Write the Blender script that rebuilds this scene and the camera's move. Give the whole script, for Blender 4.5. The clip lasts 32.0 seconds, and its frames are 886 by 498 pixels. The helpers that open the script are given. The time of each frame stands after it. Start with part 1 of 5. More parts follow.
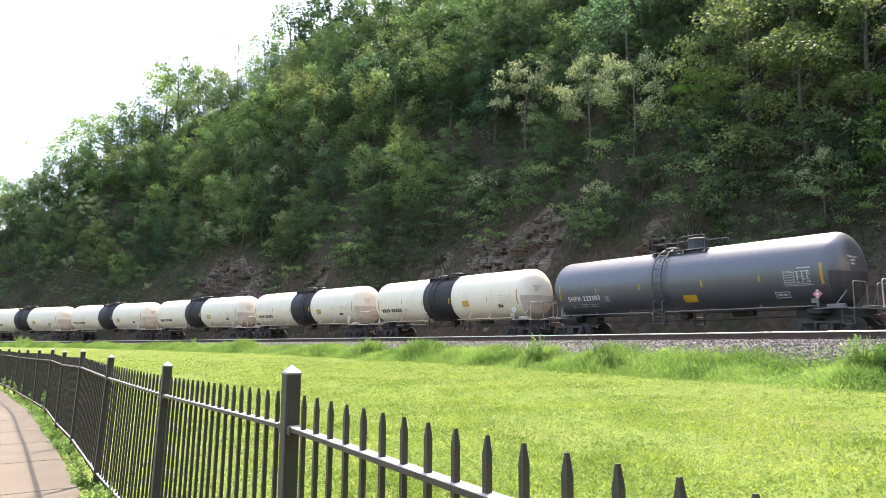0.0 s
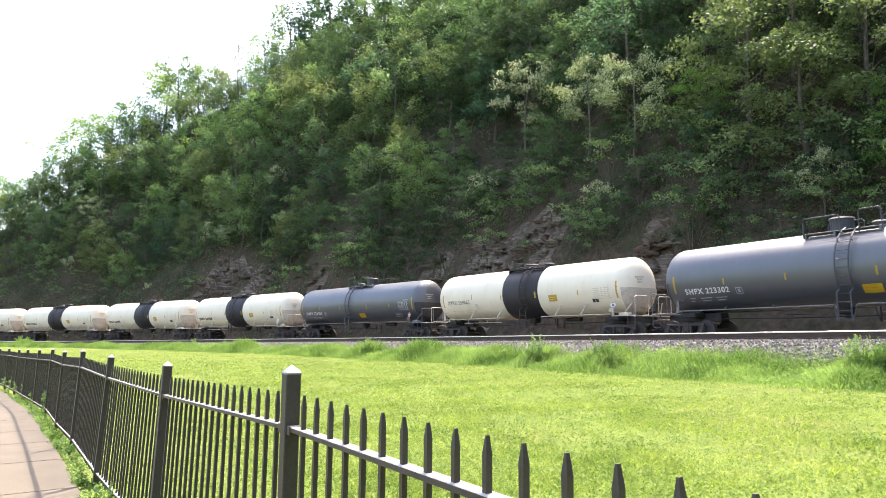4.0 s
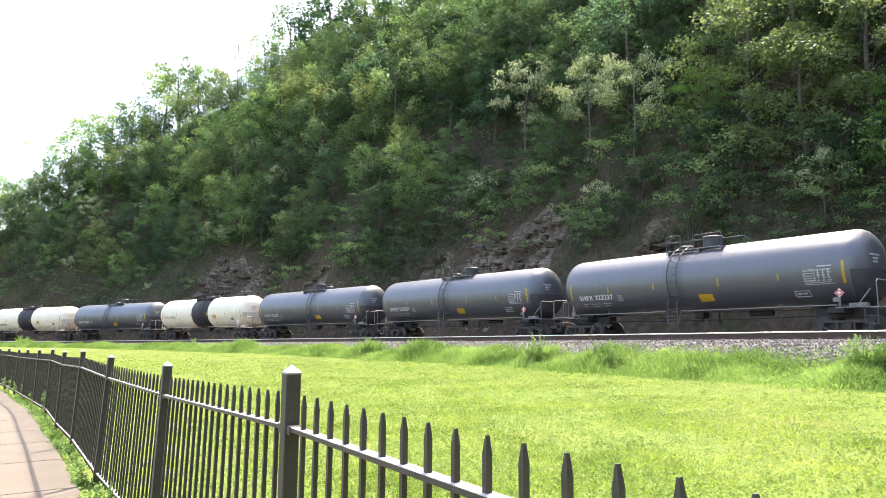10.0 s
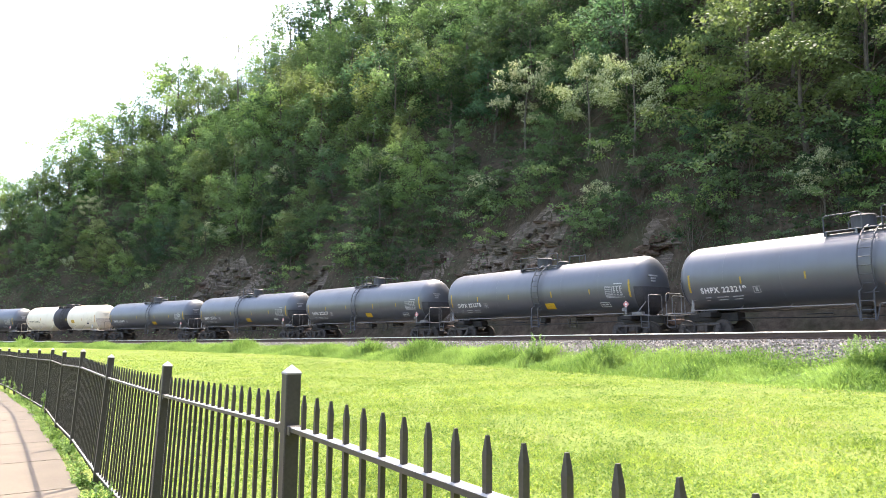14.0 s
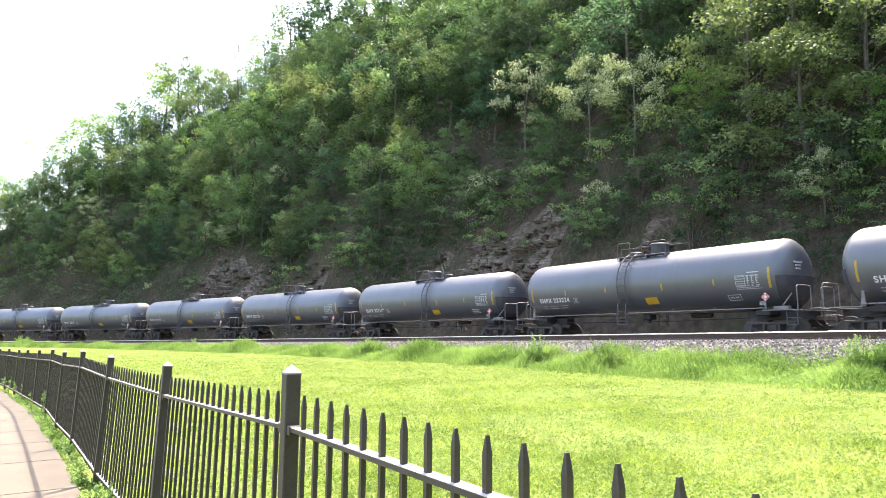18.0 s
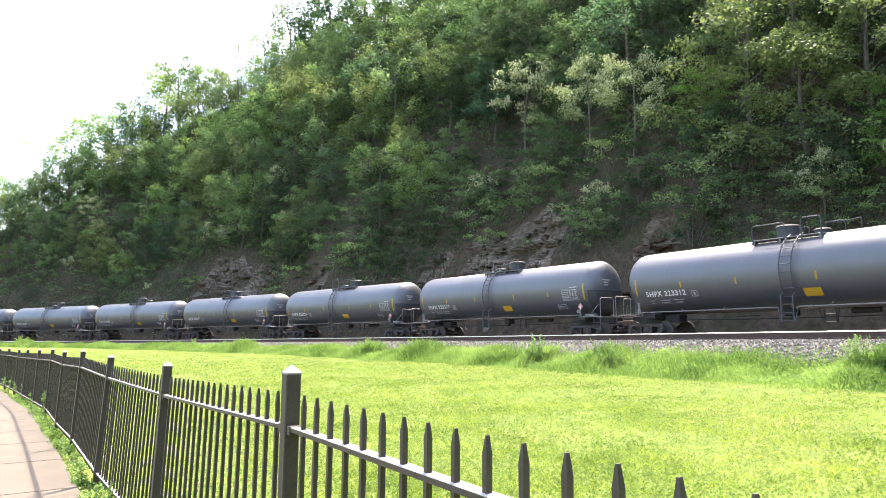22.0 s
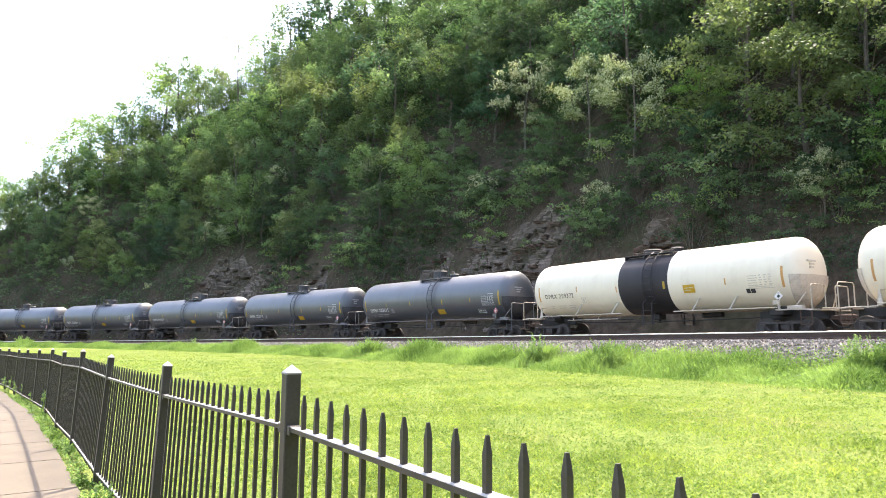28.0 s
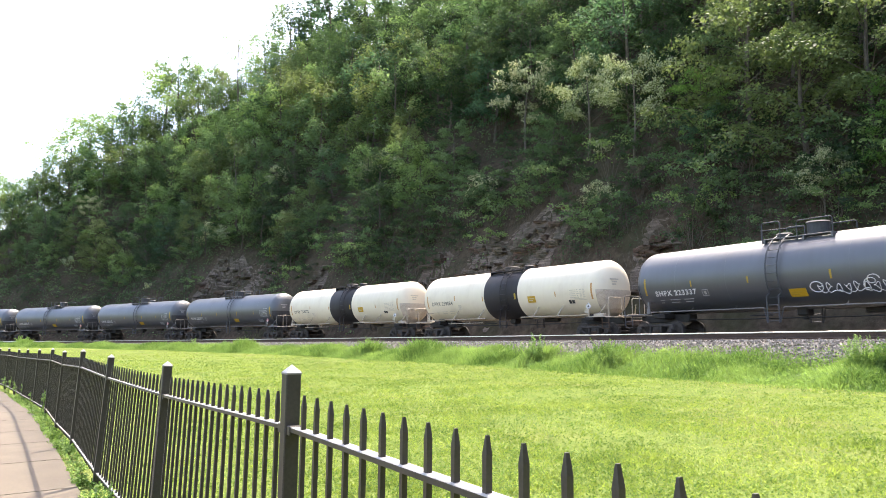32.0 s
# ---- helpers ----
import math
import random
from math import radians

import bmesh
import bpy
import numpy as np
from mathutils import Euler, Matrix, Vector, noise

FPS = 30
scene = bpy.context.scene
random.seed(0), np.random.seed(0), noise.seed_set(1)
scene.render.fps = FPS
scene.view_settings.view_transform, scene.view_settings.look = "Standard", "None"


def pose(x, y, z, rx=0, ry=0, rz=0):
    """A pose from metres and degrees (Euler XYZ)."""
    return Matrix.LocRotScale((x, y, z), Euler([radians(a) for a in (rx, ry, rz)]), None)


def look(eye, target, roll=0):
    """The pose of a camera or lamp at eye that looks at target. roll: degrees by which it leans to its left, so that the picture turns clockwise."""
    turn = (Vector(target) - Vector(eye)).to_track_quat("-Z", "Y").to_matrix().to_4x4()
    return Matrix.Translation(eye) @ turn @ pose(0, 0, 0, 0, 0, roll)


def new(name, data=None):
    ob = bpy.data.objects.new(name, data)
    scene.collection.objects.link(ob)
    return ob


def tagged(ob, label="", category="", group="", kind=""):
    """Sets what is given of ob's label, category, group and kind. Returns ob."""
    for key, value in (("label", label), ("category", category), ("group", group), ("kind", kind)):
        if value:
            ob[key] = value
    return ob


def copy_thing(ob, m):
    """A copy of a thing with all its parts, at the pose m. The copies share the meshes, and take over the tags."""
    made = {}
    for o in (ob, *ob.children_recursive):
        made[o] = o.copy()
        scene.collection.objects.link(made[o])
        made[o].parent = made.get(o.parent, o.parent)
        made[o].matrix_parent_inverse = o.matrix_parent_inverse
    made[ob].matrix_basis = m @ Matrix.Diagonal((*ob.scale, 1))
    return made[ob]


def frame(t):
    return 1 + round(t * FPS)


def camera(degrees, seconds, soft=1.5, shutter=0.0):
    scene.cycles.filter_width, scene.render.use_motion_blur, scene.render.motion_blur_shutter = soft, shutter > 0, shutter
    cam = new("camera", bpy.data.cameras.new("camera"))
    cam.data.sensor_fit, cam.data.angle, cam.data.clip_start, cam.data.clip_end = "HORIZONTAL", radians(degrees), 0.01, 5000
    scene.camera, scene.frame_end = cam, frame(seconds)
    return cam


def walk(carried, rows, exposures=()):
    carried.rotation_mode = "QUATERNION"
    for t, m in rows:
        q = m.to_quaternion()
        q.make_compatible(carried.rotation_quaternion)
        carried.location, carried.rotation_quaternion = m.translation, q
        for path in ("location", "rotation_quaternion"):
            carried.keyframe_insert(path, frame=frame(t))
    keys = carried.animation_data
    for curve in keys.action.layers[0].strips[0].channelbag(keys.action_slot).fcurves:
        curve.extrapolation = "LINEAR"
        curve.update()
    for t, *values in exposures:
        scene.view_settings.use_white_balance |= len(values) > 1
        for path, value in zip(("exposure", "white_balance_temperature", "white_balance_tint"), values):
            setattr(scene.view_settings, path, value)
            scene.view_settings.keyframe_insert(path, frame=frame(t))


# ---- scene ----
# ---- camera: on a tripod behind the fence, it stands still ----
EYE_Z = 1.25
cam = camera(65.66, 32.0, soft=0.85, shutter=0.12)
CAM = pose(0, 0, EYE_Z, 90 + 6.891, 0, 0) @ pose(0, 0, 0, 0, 0, 0.22)
walk(cam, [(0.0, CAM), (32.0, CAM)], exposures=[(0.0, 2.20, 7000, 15), (3.0, 2.31, 7000, 15), (6.0, 2.36, 7000, 15), (13.0, 2.52, 7000, 15), (16.5, 2.48, 7000, 15), (18.0, 2.64, 7000, 15), (21.0, 2.60, 7000, 15), (28.0, 2.45, 7000, 15), (32.0, 2.24, 7000, 15)])

# ---- plan of the curve: a circle round CX, CY; s runs along it to the right, w from the train's track inwards ----
CX, CY, RAD = -132.89, -66.67, 175.14
PITCH, SPEED, S_REF = 17.01, 6.736, 153.42
# the train's own track: a slightly wider circle, S_LEAD is its lead in s over the ground's
TX, TY, TRAD, S_LEAD = -136.315, -71.914, 180.47, 2.9
TRAIN_Z, TRAIN_GRADE = -1.0875, 0.0114
GAUGE = 1.51
rnd = random.Random(7)


def rail_z(s, w=0.0):
    """Top of rail: the inner tracks lie a little higher on the near side and fall faster."""
    base = TRAIN_Z + TRAIN_GRADE * (s + S_LEAD)
    inner = EYE_Z - 0.035 + 0.0150 * (s - 175)
    k = min(max(w / 8.6, 0.0), 1.0)
    return base * (1 - k) + inner * k


def on_track(s, w=0.0, dz=0.0):
    a = s / RAD
    r = RAD - w
    return Vector((CX + r * math.sin(a), CY + r * math.cos(a), rail_z(s, w) + dz))


def on_main(s, dz=0.0, w=0.0):
    """A point of the train's track."""
    a = s / TRAD
    return Vector((TX + (TRAD - w) * math.sin(a), TY + (TRAD - w) * math.cos(a), TRAIN_Z + TRAIN_GRADE * s + dz))


def heading(s):
    """Turn about z so that a thing's x runs along the curve to growing s and its y points outwards."""
    return -s / RAD


def smooth(a, b, x):
    t = np.clip((x - a) / (b - a), 0, 1)
    return t * t * (3 - 2 * t)


# ---- fence line ----
POSTS = [(-0.498, 2.30), (-1.65, 4.176), (-2.864, 6.009), (-4.064, 7.855), (-5.274, 9.693), (-6.477, 11.536), (-7.741, 13.334), (-9.027, 15.115),
         (-10.31, 16.905), (-11.645, 18.656), (-12.996, 20.395), (-14.4, 22.1), (-15.9, 23.7)]
DROP = (0.108, 0.179, 0.201, 0.207, 0.272, 0.287, 0.347, 0.394, 0.442, 0.462, 0.514, 0.55, 0.59)
TOPS = [EYE_Z - z for z in DROP]
for k in range(1, 6):
    POSTS.insert(0, (-0.498 + 1.127 * k, 2.30 - 1.8895 * k))
    TOPS.insert(0, EYE_Z - 0.108 + 0.0143 * k)
POST_H = 1.1
# lean of the posts towards the lawn, degrees
LEAN = [0.3] * 5 + [0.4, 2.3, 3.3, 2.9, 2.2] + [2.0] * 8


def along_fence(x, y):
    """Nearest point of the fence line: signed distance (lawn side positive) and the ground's height there. Arrays."""
    best = np.full(np.shape(x), 1e9)
    side = np.zeros(np.shape(x))
    zz = np.zeros(np.shape(x))
    for (p, q, z0, z1) in zip(POSTS, POSTS[1:], TOPS, TOPS[1:]):
        dx, dy = q[0] - p[0], q[1] - p[1]
        ln = math.hypot(dx, dy)
        t = np.clip(((x - p[0]) * dx + (y - p[1]) * dy) / ln ** 2, 0, 1)
        d = np.hypot(x - p[0] - t * dx, y - p[1] - t * dy)
        near = d < best
        best = np.where(near, d, best)
        side = np.where(near, np.sign(dy * (x - p[0]) - dx * (y - p[1])), side)
        zz = np.where(near, z0 + t * (z1 - z0) - POST_H, zz)
    return best * side, zz


def hill_rise(s, w):
    """Height of the hillside over the track's bed, w < 0 outwards: ditch, rock cut, steep wooded slope, rounded top."""
    d = -w - 4.2
    top = 14 + 48 * smooth(34, 90, s)
    cut = 3.6 * smooth(2.0, 4.6, d) + 1.2 * np.sin(s * 0.21) * smooth(2.5, 5, d)
    slope = np.maximum(d - 3.4, 0) * 1.32
    rise = cut + slope / (1 + (slope / top) ** 4) ** 0.25
    return np.where(d > 0, rise, 0.0)


def ground_z(x, y):
    x, y = np.asarray(x, float), np.asarray(y, float)
    r = np.hypot(x - CX, y - CY)
    a = np.arctan2(x - CX, y - CY)
    s = RAD * a
    w = RAD - r
    sc = np.clip(s, -150, 420)
    base = TRAIN_Z + TRAIN_GRADE * (sc + S_LEAD)
    inner = EYE_Z - 0.035 + 0.0150 * (sc - 175)
    k = np.clip(w / 8.6, 0, 1)
    bed = base * (1 - k) + inner * k - 0.26
    lawn = EYE_Z - 1.17 + 0.0092 * np.clip(x, -120, 60) - 0.0011 * np.clip(y, -60, 120)
    lawn = lawn + 0.03 * np.sin(x * 0.31 + 1) * np.sin(y * 0.27)
    fd, fz = along_fence(x, y)
    near = 1 - smooth(0.0, 7.0, fd)
    lawn = lawn * (1 - near) + (fz + 0.0) * near
    z = bed * (1 - smooth(10.2, 12.3, w)) + lawn * smooth(10.2, 12.3, w)
    z = z - 0.35 * smooth(-2.6, -3.6, w) * (1 - smooth(-4.2, -5.5, w))
    bumps = 0.5 * np.sin(s * 0.37 + w * 0.3) * np.sin(w * 0.5 - s * 0.11) + 0.3 * np.sin(s * 0.9) * np.sin(w * 0.8)
    return z + hill_rise(sc, w) + bumps * smooth(-7, -11, w)


def gz(x, y):
    return float(ground_z(np.array([x]), np.array([y]))[0])


# ---- light: a high sun ahead to the right, clear bright sky ----
SUN_AZ, SUN_EL = 25.5, 57.0
world = bpy.data.worlds.new("sky")
scene.world = world
world.use_nodes = True
wn = world.node_tree
wn.nodes.clear()
sky = wn.nodes.new("ShaderNodeTexSky")
sky.sky_type, sky.sun_disc = "NISHITA", False
sky.sun_elevation, sky.sun_rotation = radians(SUN_EL), radians(SUN_AZ)
sky.air_density, sky.dust_density, sky.ozone_density = 1.0, 3.0, 1.0
bg = wn.nodes.new("ShaderNodeBackground")
bg.inputs["Strength"].default_value = 0.15
wout = wn.nodes.new("ShaderNodeOutputWorld")
wn.links.new(sky.outputs[0], bg.inputs["Color"])
wn.links.new(bg.outputs[0], wout.inputs["Surface"])
sun_data = bpy.data.lights.new("sun", "SUN")
sun_data.energy, sun_data.angle, sun_data.color = 2.4, radians(0.6), (1.0, 0.95, 0.86)
sun = new("sun", sun_data)
sun_from = Vector((math.sin(radians(SUN_AZ)) * math.cos(radians(SUN_EL)), math.cos(radians(SUN_AZ)) * math.cos(radians(SUN_EL)), math.sin(radians(SUN_EL))))
sun.matrix_world = look(sun_from * 200, (0, 0, 0))


# ---- materials ----
def material(name):
    m = bpy.data.materials.new(name)
    m.use_nodes = True
    return m, m.node_tree, m.node_tree.nodes["Principled BSDF"]


def coords(nt, kind="Object"):
    return nt.nodes.new("ShaderNodeTexCoord").outputs[kind]


def noise_node(nt, scale, detail=4.0, rough=0.55, vec=None, stretch=None):
    n = nt.nodes.new("ShaderNodeTexNoise")
    n.inputs["Scale"].default_value, n.inputs["Detail"].default_value, n.inputs["Roughness"].default_value = scale, detail, rough
    src = vec if vec is not None else coords(nt)
    if stretch:
        mp = nt.nodes.new("ShaderNodeMapping")
        mp.inputs["Scale"].default_value = stretch
        nt.links.new(src, mp.inputs["Vector"])
        src = mp.outputs[0]
    nt.links.new(src, n.inputs["Vector"])
    return n.outputs["Fac"]


def ramp(nt, fac, *stops):
    r = nt.nodes.new("ShaderNodeValToRGB")
    els = r.color_ramp.elements
    while len(els) < len(stops):
        els.new(0.5)
    for e, (p, c) in zip(els, stops):
        e.position, e.color = p, (*c, 1)
    nt.links.new(fac, r.inputs["Fac"])
    return r.outputs["Color"]


def mix(nt, fac, a, b, mode="MIX"):
    n = nt.nodes.new("ShaderNodeMix")
    n.data_type, n.blend_type = "RGBA", mode
    for slot, v in ((0, fac), (6, a), (7, b)):
        if isinstance(v, (int, float)):
            n.inputs[slot].default_value = v
        elif isinstance(v, tuple):
            n.inputs[slot].default_value = (*v, 1)
        else:
            nt.links.new(v, n.inputs[slot])
    return n.outputs[2]


def bump(nt, height, strength, distance, target):
    b = nt.nodes.new("ShaderNodeBump")
    b.inputs["Strength"].default_value, b.inputs["Distance"].default_value = strength, distance
    nt.links.new(height, b.inputs["Height"])
    nt.links.new(b.outputs[0], target.inputs["Normal"])


def surface(name, lo, hi, scale=6.0, rough=0.7, metal=0.0, grain=60.0, relief=0.2, depth=0.01, per_piece=0.0):
    """Two scales of variation between two colours, a grain bump, and an optional change from piece to piece."""
    m, nt, b = material(name)
    big, fine = noise_node(nt, scale), noise_node(nt, grain, 3.0)
    c = ramp(nt, big, (0.3, lo), (0.7, hi))
    c = mix(nt, 0.35, c, ramp(nt, fine, (0.35, tuple(v * 0.6 for v in lo)), (0.7, tuple(min(v * 1.25, 0.95) for v in hi))))
    if per_piece:
        info = nt.nodes.new("ShaderNodeObjectInfo")
        v = ramp(nt, info.outputs["Random"], (0.0, (1 - per_piece,) * 3), (1.0, (1.0,) * 3))
        c = mix(nt, 1.0, c, v, "MULTIPLY")
    nt.links.new(c, b.inputs["Base Color"])
    b.inputs["Roughness"].default_value, b.inputs["Metallic"].default_value = rough, metal
    bump(nt, fine, relief, depth, b)
    return m


def leaf_material(name, lo, hi, glow=0.5):
    """Leaf: colour from clump to clump, light shines through it."""
    m, nt, b = material(name)
    geo = nt.nodes.new("ShaderNodeNewGeometry")
    c = ramp(nt, geo.outputs["Random Per Island"], (0.0, lo), (0.6, hi), (1.0, tuple(min(1, v * 1.35) for v in hi)))
    c = mix(nt, 0.66, c, ramp(nt, noise_node(nt, 0.5, 2.0), (0.35, lo), (0.65, hi)))
    info = nt.nodes.new("ShaderNodeObjectInfo")
    c = mix(nt, 1.0, c, ramp(nt, info.outputs["Random"], (0.0, (0.72, 0.80, 0.75)), (0.5, (1.0, 1.0, 1.0)), (1.0, (1.10, 1.07, 0.95))), "MULTIPLY")
    nt.links.new(c, b.inputs["Base Color"])
    b.inputs["Roughness"].default_value = 0.65
    b.inputs["Specular IOR Level"].default_value = 0.15
    tr = nt.nodes.new("ShaderNodeBsdfTranslucent")
    nt.links.new(mix(nt, 1.0, c, (1.42, 1.55, 0.95), "MULTIPLY"), tr.inputs["Color"])
    ms = nt.nodes.new("ShaderNodeMixShader")
    ms.inputs["Fac"].default_value = glow
    nt.links.new(b.outputs[0], ms.inputs[1])
    nt.links.new(tr.outputs[0], ms.inputs[2])
    nt.links.new(ms.outputs[0], nt.nodes["Material Output"].inputs["Surface"])
    return m


# ---- palette ----
def tank_paint(name, base, streak, dirt, rough, gloss=0.5, coat=0.0):
    """Weathered paint with fine vertical streaks and road dirt."""
    m, nt, b = material(name)
    v = coords(nt)
    streaks = noise_node(nt, 3.0, 5.0, 0.6, v, (1.6, 0.12, 0.12))
    blotch = noise_node(nt, 0.7, 4.0, 0.6, v)
    c = ramp(nt, streaks, (0.3, streak), (0.65, base))
    c = mix(nt, ramp(nt, blotch, (0.5, (0, 0, 0)), (0.85, (0.5, 0.5, 0.5))), c, dirt)
    nt.links.new(c, b.inputs["Base Color"])
    r = ramp(nt, blotch, (0.3, (rough,) * 3), (0.8, (rough + 0.15,) * 3))
    nt.links.new(r, b.inputs["Roughness"])
    b.inputs["Specular IOR Level"].default_value = gloss
    b.inputs["Coat Weight"].default_value, b.inputs["Coat Roughness"].default_value = coat, 0.4
    bump(nt, noise_node(nt, 40, 2.0), 0.04, 0.003, b)
    return m


M_GREY = tank_paint("grey_tank_paint", (0.052, 0.058, 0.069), (0.046, 0.051, 0.060), (0.040, 0.040, 0.039), 0.42, 1.0, 0.45)
M_WHITE = tank_paint("white_tank_paint", (0.80, 0.71, 0.555), (0.77, 0.675, 0.52), (0.50, 0.40, 0.28), 0.5, 0.3)
M_BAND = tank_paint("black_band_paint", (0.030, 0.027, 0.029), (0.024, 0.021, 0.023), (0.036, 0.03, 0.028), 0.55, 0.4)
M_LADDER = surface("dark_grey_steel", (0.05, 0.053, 0.06), (0.085, 0.088, 0.095), 6, 0.6, 0.1, 50, 0.1, 0.003)
M_HOUSING = surface("sooty_grey_steel", (0.028, 0.029, 0.032), (0.055, 0.055, 0.06), 3, 0.6, 0.0, 40, 0.15, 0.004)
M_UNDER = surface("grimy_black_steel", (0.018, 0.017, 0.016), (0.045, 0.04, 0.035), 5, 0.75, 0.1, 50, 0.3, 0.006)
M_UNDER_W = surface("rusty_cream_steel", (0.42, 0.35, 0.27), (0.64, 0.56, 0.46), 4, 0.65, 0.0, 40, 0.2, 0.004)
M_RUST = surface("rust_brown_steel", (0.06, 0.035, 0.022), (0.13, 0.08, 0.055), 5, 0.85, 0.1, 60, 0.3, 0.004)
M_TRUCK = surface("dusty_truck_steel", (0.040, 0.034, 0.029), (0.092, 0.079, 0.067), 6, 0.85, 0.1, 60, 0.3, 0.005)
M_GALV = surface("grey_rail_pipe", (0.12, 0.115, 0.11), (0.22, 0.21, 0.20), 7, 0.6, 0.2, 60, 0.1, 0.002)
M_PIPE_W = surface("cream_pipe", (0.42, 0.35, 0.26), (0.60, 0.52, 0.41), 7, 0.55, 0.0, 60, 0.1, 0.002)
M_YELLOW = surface("yellow_reflective_tape", (0.36, 0.22, 0.02), (0.47, 0.31, 0.04), 8, 0.5)
M_ORANGE = surface("faded_orange_tape", (0.50, 0.24, 0.06), (0.62, 0.33, 0.12), 8, 0.5)
M_LABEL = surface("yellow_label", (0.48, 0.27, 0.012), (0.58, 0.35, 0.02), 5, 0.5)
M_LETTER_W = surface("white_lettering", (0.58, 0.58, 0.58), (0.74, 0.74, 0.74), 9, 0.6)
M_LETTER_B = surface("black_lettering", (0.02, 0.02, 0.022), (0.05, 0.05, 0.05), 9, 0.6)
M_STENCIL = surface("faded_stencil_paint", (0.26, 0.26, 0.26), (0.40, 0.40, 0.40), 9, 0.7)
M_DATA = surface("dull_white_stencil", (0.36, 0.36, 0.36), (0.50, 0.50, 0.50), 9, 0.7)
M_FADED = surface("worn_stencil_on_cream", (0.52, 0.46, 0.37), (0.66, 0.58, 0.47), 9, 0.7)
M_RED = surface("red_placard", (0.45, 0.13, 0.12), (0.58, 0.2, 0.18), 9, 0.5)
M_PLACARD = surface("pale_placard", (0.6, 0.58, 0.55), (0.75, 0.73, 0.7), 9, 0.5)
M_RAIL = surface("rail_side_rust", (0.05, 0.032, 0.024), (0.10, 0.066, 0.05), 3, 0.8, 0.2, 50, 0.3, 0.004)
M_RAILTOP = surface("polished_rail_head", (0.55, 0.53, 0.5), (0.66, 0.64, 0.6), 4, 0.45, 1.0, 30, 0.05, 0.001)
M_TIE = surface("old_timber_tie", (0.05, 0.04, 0.033), (0.12, 0.1, 0.085), 5, 0.9, 0, 40, 0.5, 0.01, 0.3)
M_BALLAST = surface("limestone_ballast", (0.20, 0.185, 0.175), (0.46, 0.44, 0.42), 9, 0.9, 0, 22, 0.9, 0.04)


def stone_material():
    m, nt, b = material("ballast_stone")
    geo = nt.nodes.new("ShaderNodeNewGeometry")
    c = ramp(nt, geo.outputs["Random Per Island"], (0.0, (0.075, 0.062, 0.05)), (0.5, (0.20, 0.176, 0.152)), (1.0, (0.37, 0.34, 0.305)))
    c = mix(nt, 0.3, c, ramp(nt, noise_node(nt, 30), (0.3, (0.10, 0.088, 0.075)), (0.7, (0.36, 0.33, 0.30))))
    nt.links.new(c, b.inputs["Base Color"])
    b.inputs["Roughness"].default_value = 0.9
    return m


M_STONE = stone_material()
M_FENCE = surface("black_fence_enamel", (0.026, 0.023, 0.020), (0.043, 0.038, 0.033), 6, 0.45, 0.0, 90, 0.08, 0.002)
# weathered enamel of the post caps; on rail tops its paleness paints sky glare
M_CAP = surface("chalky_enamel_and_rail_glare", (0.22, 0.215, 0.21), (0.38, 0.37, 0.36), 9, 0.5, 0.0, 90, 0.1, 0.002)
M_CONC = surface("walkway_concrete", (0.100, 0.080, 0.055), (0.138, 0.112, 0.078), 2.2, 0.85, 0, 120, 0.25, 0.003)
M_BARK = surface("tree_bark", (0.055, 0.045, 0.036), (0.15, 0.125, 0.10), 4, 0.9, 0, 26, 0.6, 0.03)
M_PALEBARK = surface("grey_brown_bark", (0.10, 0.085, 0.07), (0.20, 0.175, 0.145), 4, 0.9, 0, 26, 0.5, 0.02)


def shale(name, lo, hi):
    """Bedded rock: thin level layers, dark seams, moss stains."""
    m, nt, b = material(name)
    v = coords(nt)
    beds = noise_node(nt, 2.2, 5.0, 0.7, v, (0.22, 0.22, 3.2))
    grain, stain = noise_node(nt, 14, 4.0, 0.65, v), noise_node(nt, 0.55, 3.0, 0.6, v)
    c = ramp(nt, beds, (0.32, tuple(k * 0.5 for k in lo)), (0.5, lo), (0.72, hi))
    c = mix(nt, 0.35, c, ramp(nt, grain, (0.35, tuple(k * 0.6 for k in lo)), (0.7, hi)))
    c = mix(nt, ramp(nt, stain, (0.5, (0, 0, 0)), (0.7, (0.65, 0.65, 0.65))), c, (0.032, 0.038, 0.018))
    nt.links.new(c, b.inputs["Base Color"])
    b.inputs["Roughness"].default_value = 0.92
    b.inputs["Specular IOR Level"].default_value = 0.15
    bump(nt, beds, 0.9, 0.12, b)
    return m


M_ROCK = shale("brown_shale", (0.085, 0.066, 0.052), (0.33, 0.265, 0.21))
M_REDROCK = shale("red_shale", (0.085, 0.052, 0.040), (0.28, 0.18, 0.14))
M_LEAF = leaf_material("leaf_green", (0.066, 0.108, 0.060), (0.160, 0.228, 0.122))
M_LEAF_B = leaf_material("leaf_bright_green", (0.104, 0.164, 0.072), (0.225, 0.312, 0.142))
M_LEAF_V = leaf_material("leaf_vivid_green", (0.085, 0.160, 0.055), (0.190, 0.320, 0.105))
M_LEAF_Y = leaf_material("leaf_olive_yellow", (0.080, 0.105, 0.047), (0.175, 0.215, 0.098), glow=0.4)
M_LEAF_D = leaf_material("leaf_deep_green", (0.030, 0.051, 0.031), (0.070, 0.108, 0.058))
M_LEAF_T = leaf_material("leaf_blue_green", (0.040, 0.082, 0.056), (0.100, 0.170, 0.112))
M_LEAF_P = leaf_material("pale_blossom", (0.34, 0.35, 0.23), (0.62, 0.62, 0.46), glow=0.3)
M_TWIG = surface("dry_twig", (0.055, 0.046, 0.038), (0.15, 0.125, 0.10), 3, 0.9, 0, 20, 0.2, 0.01)
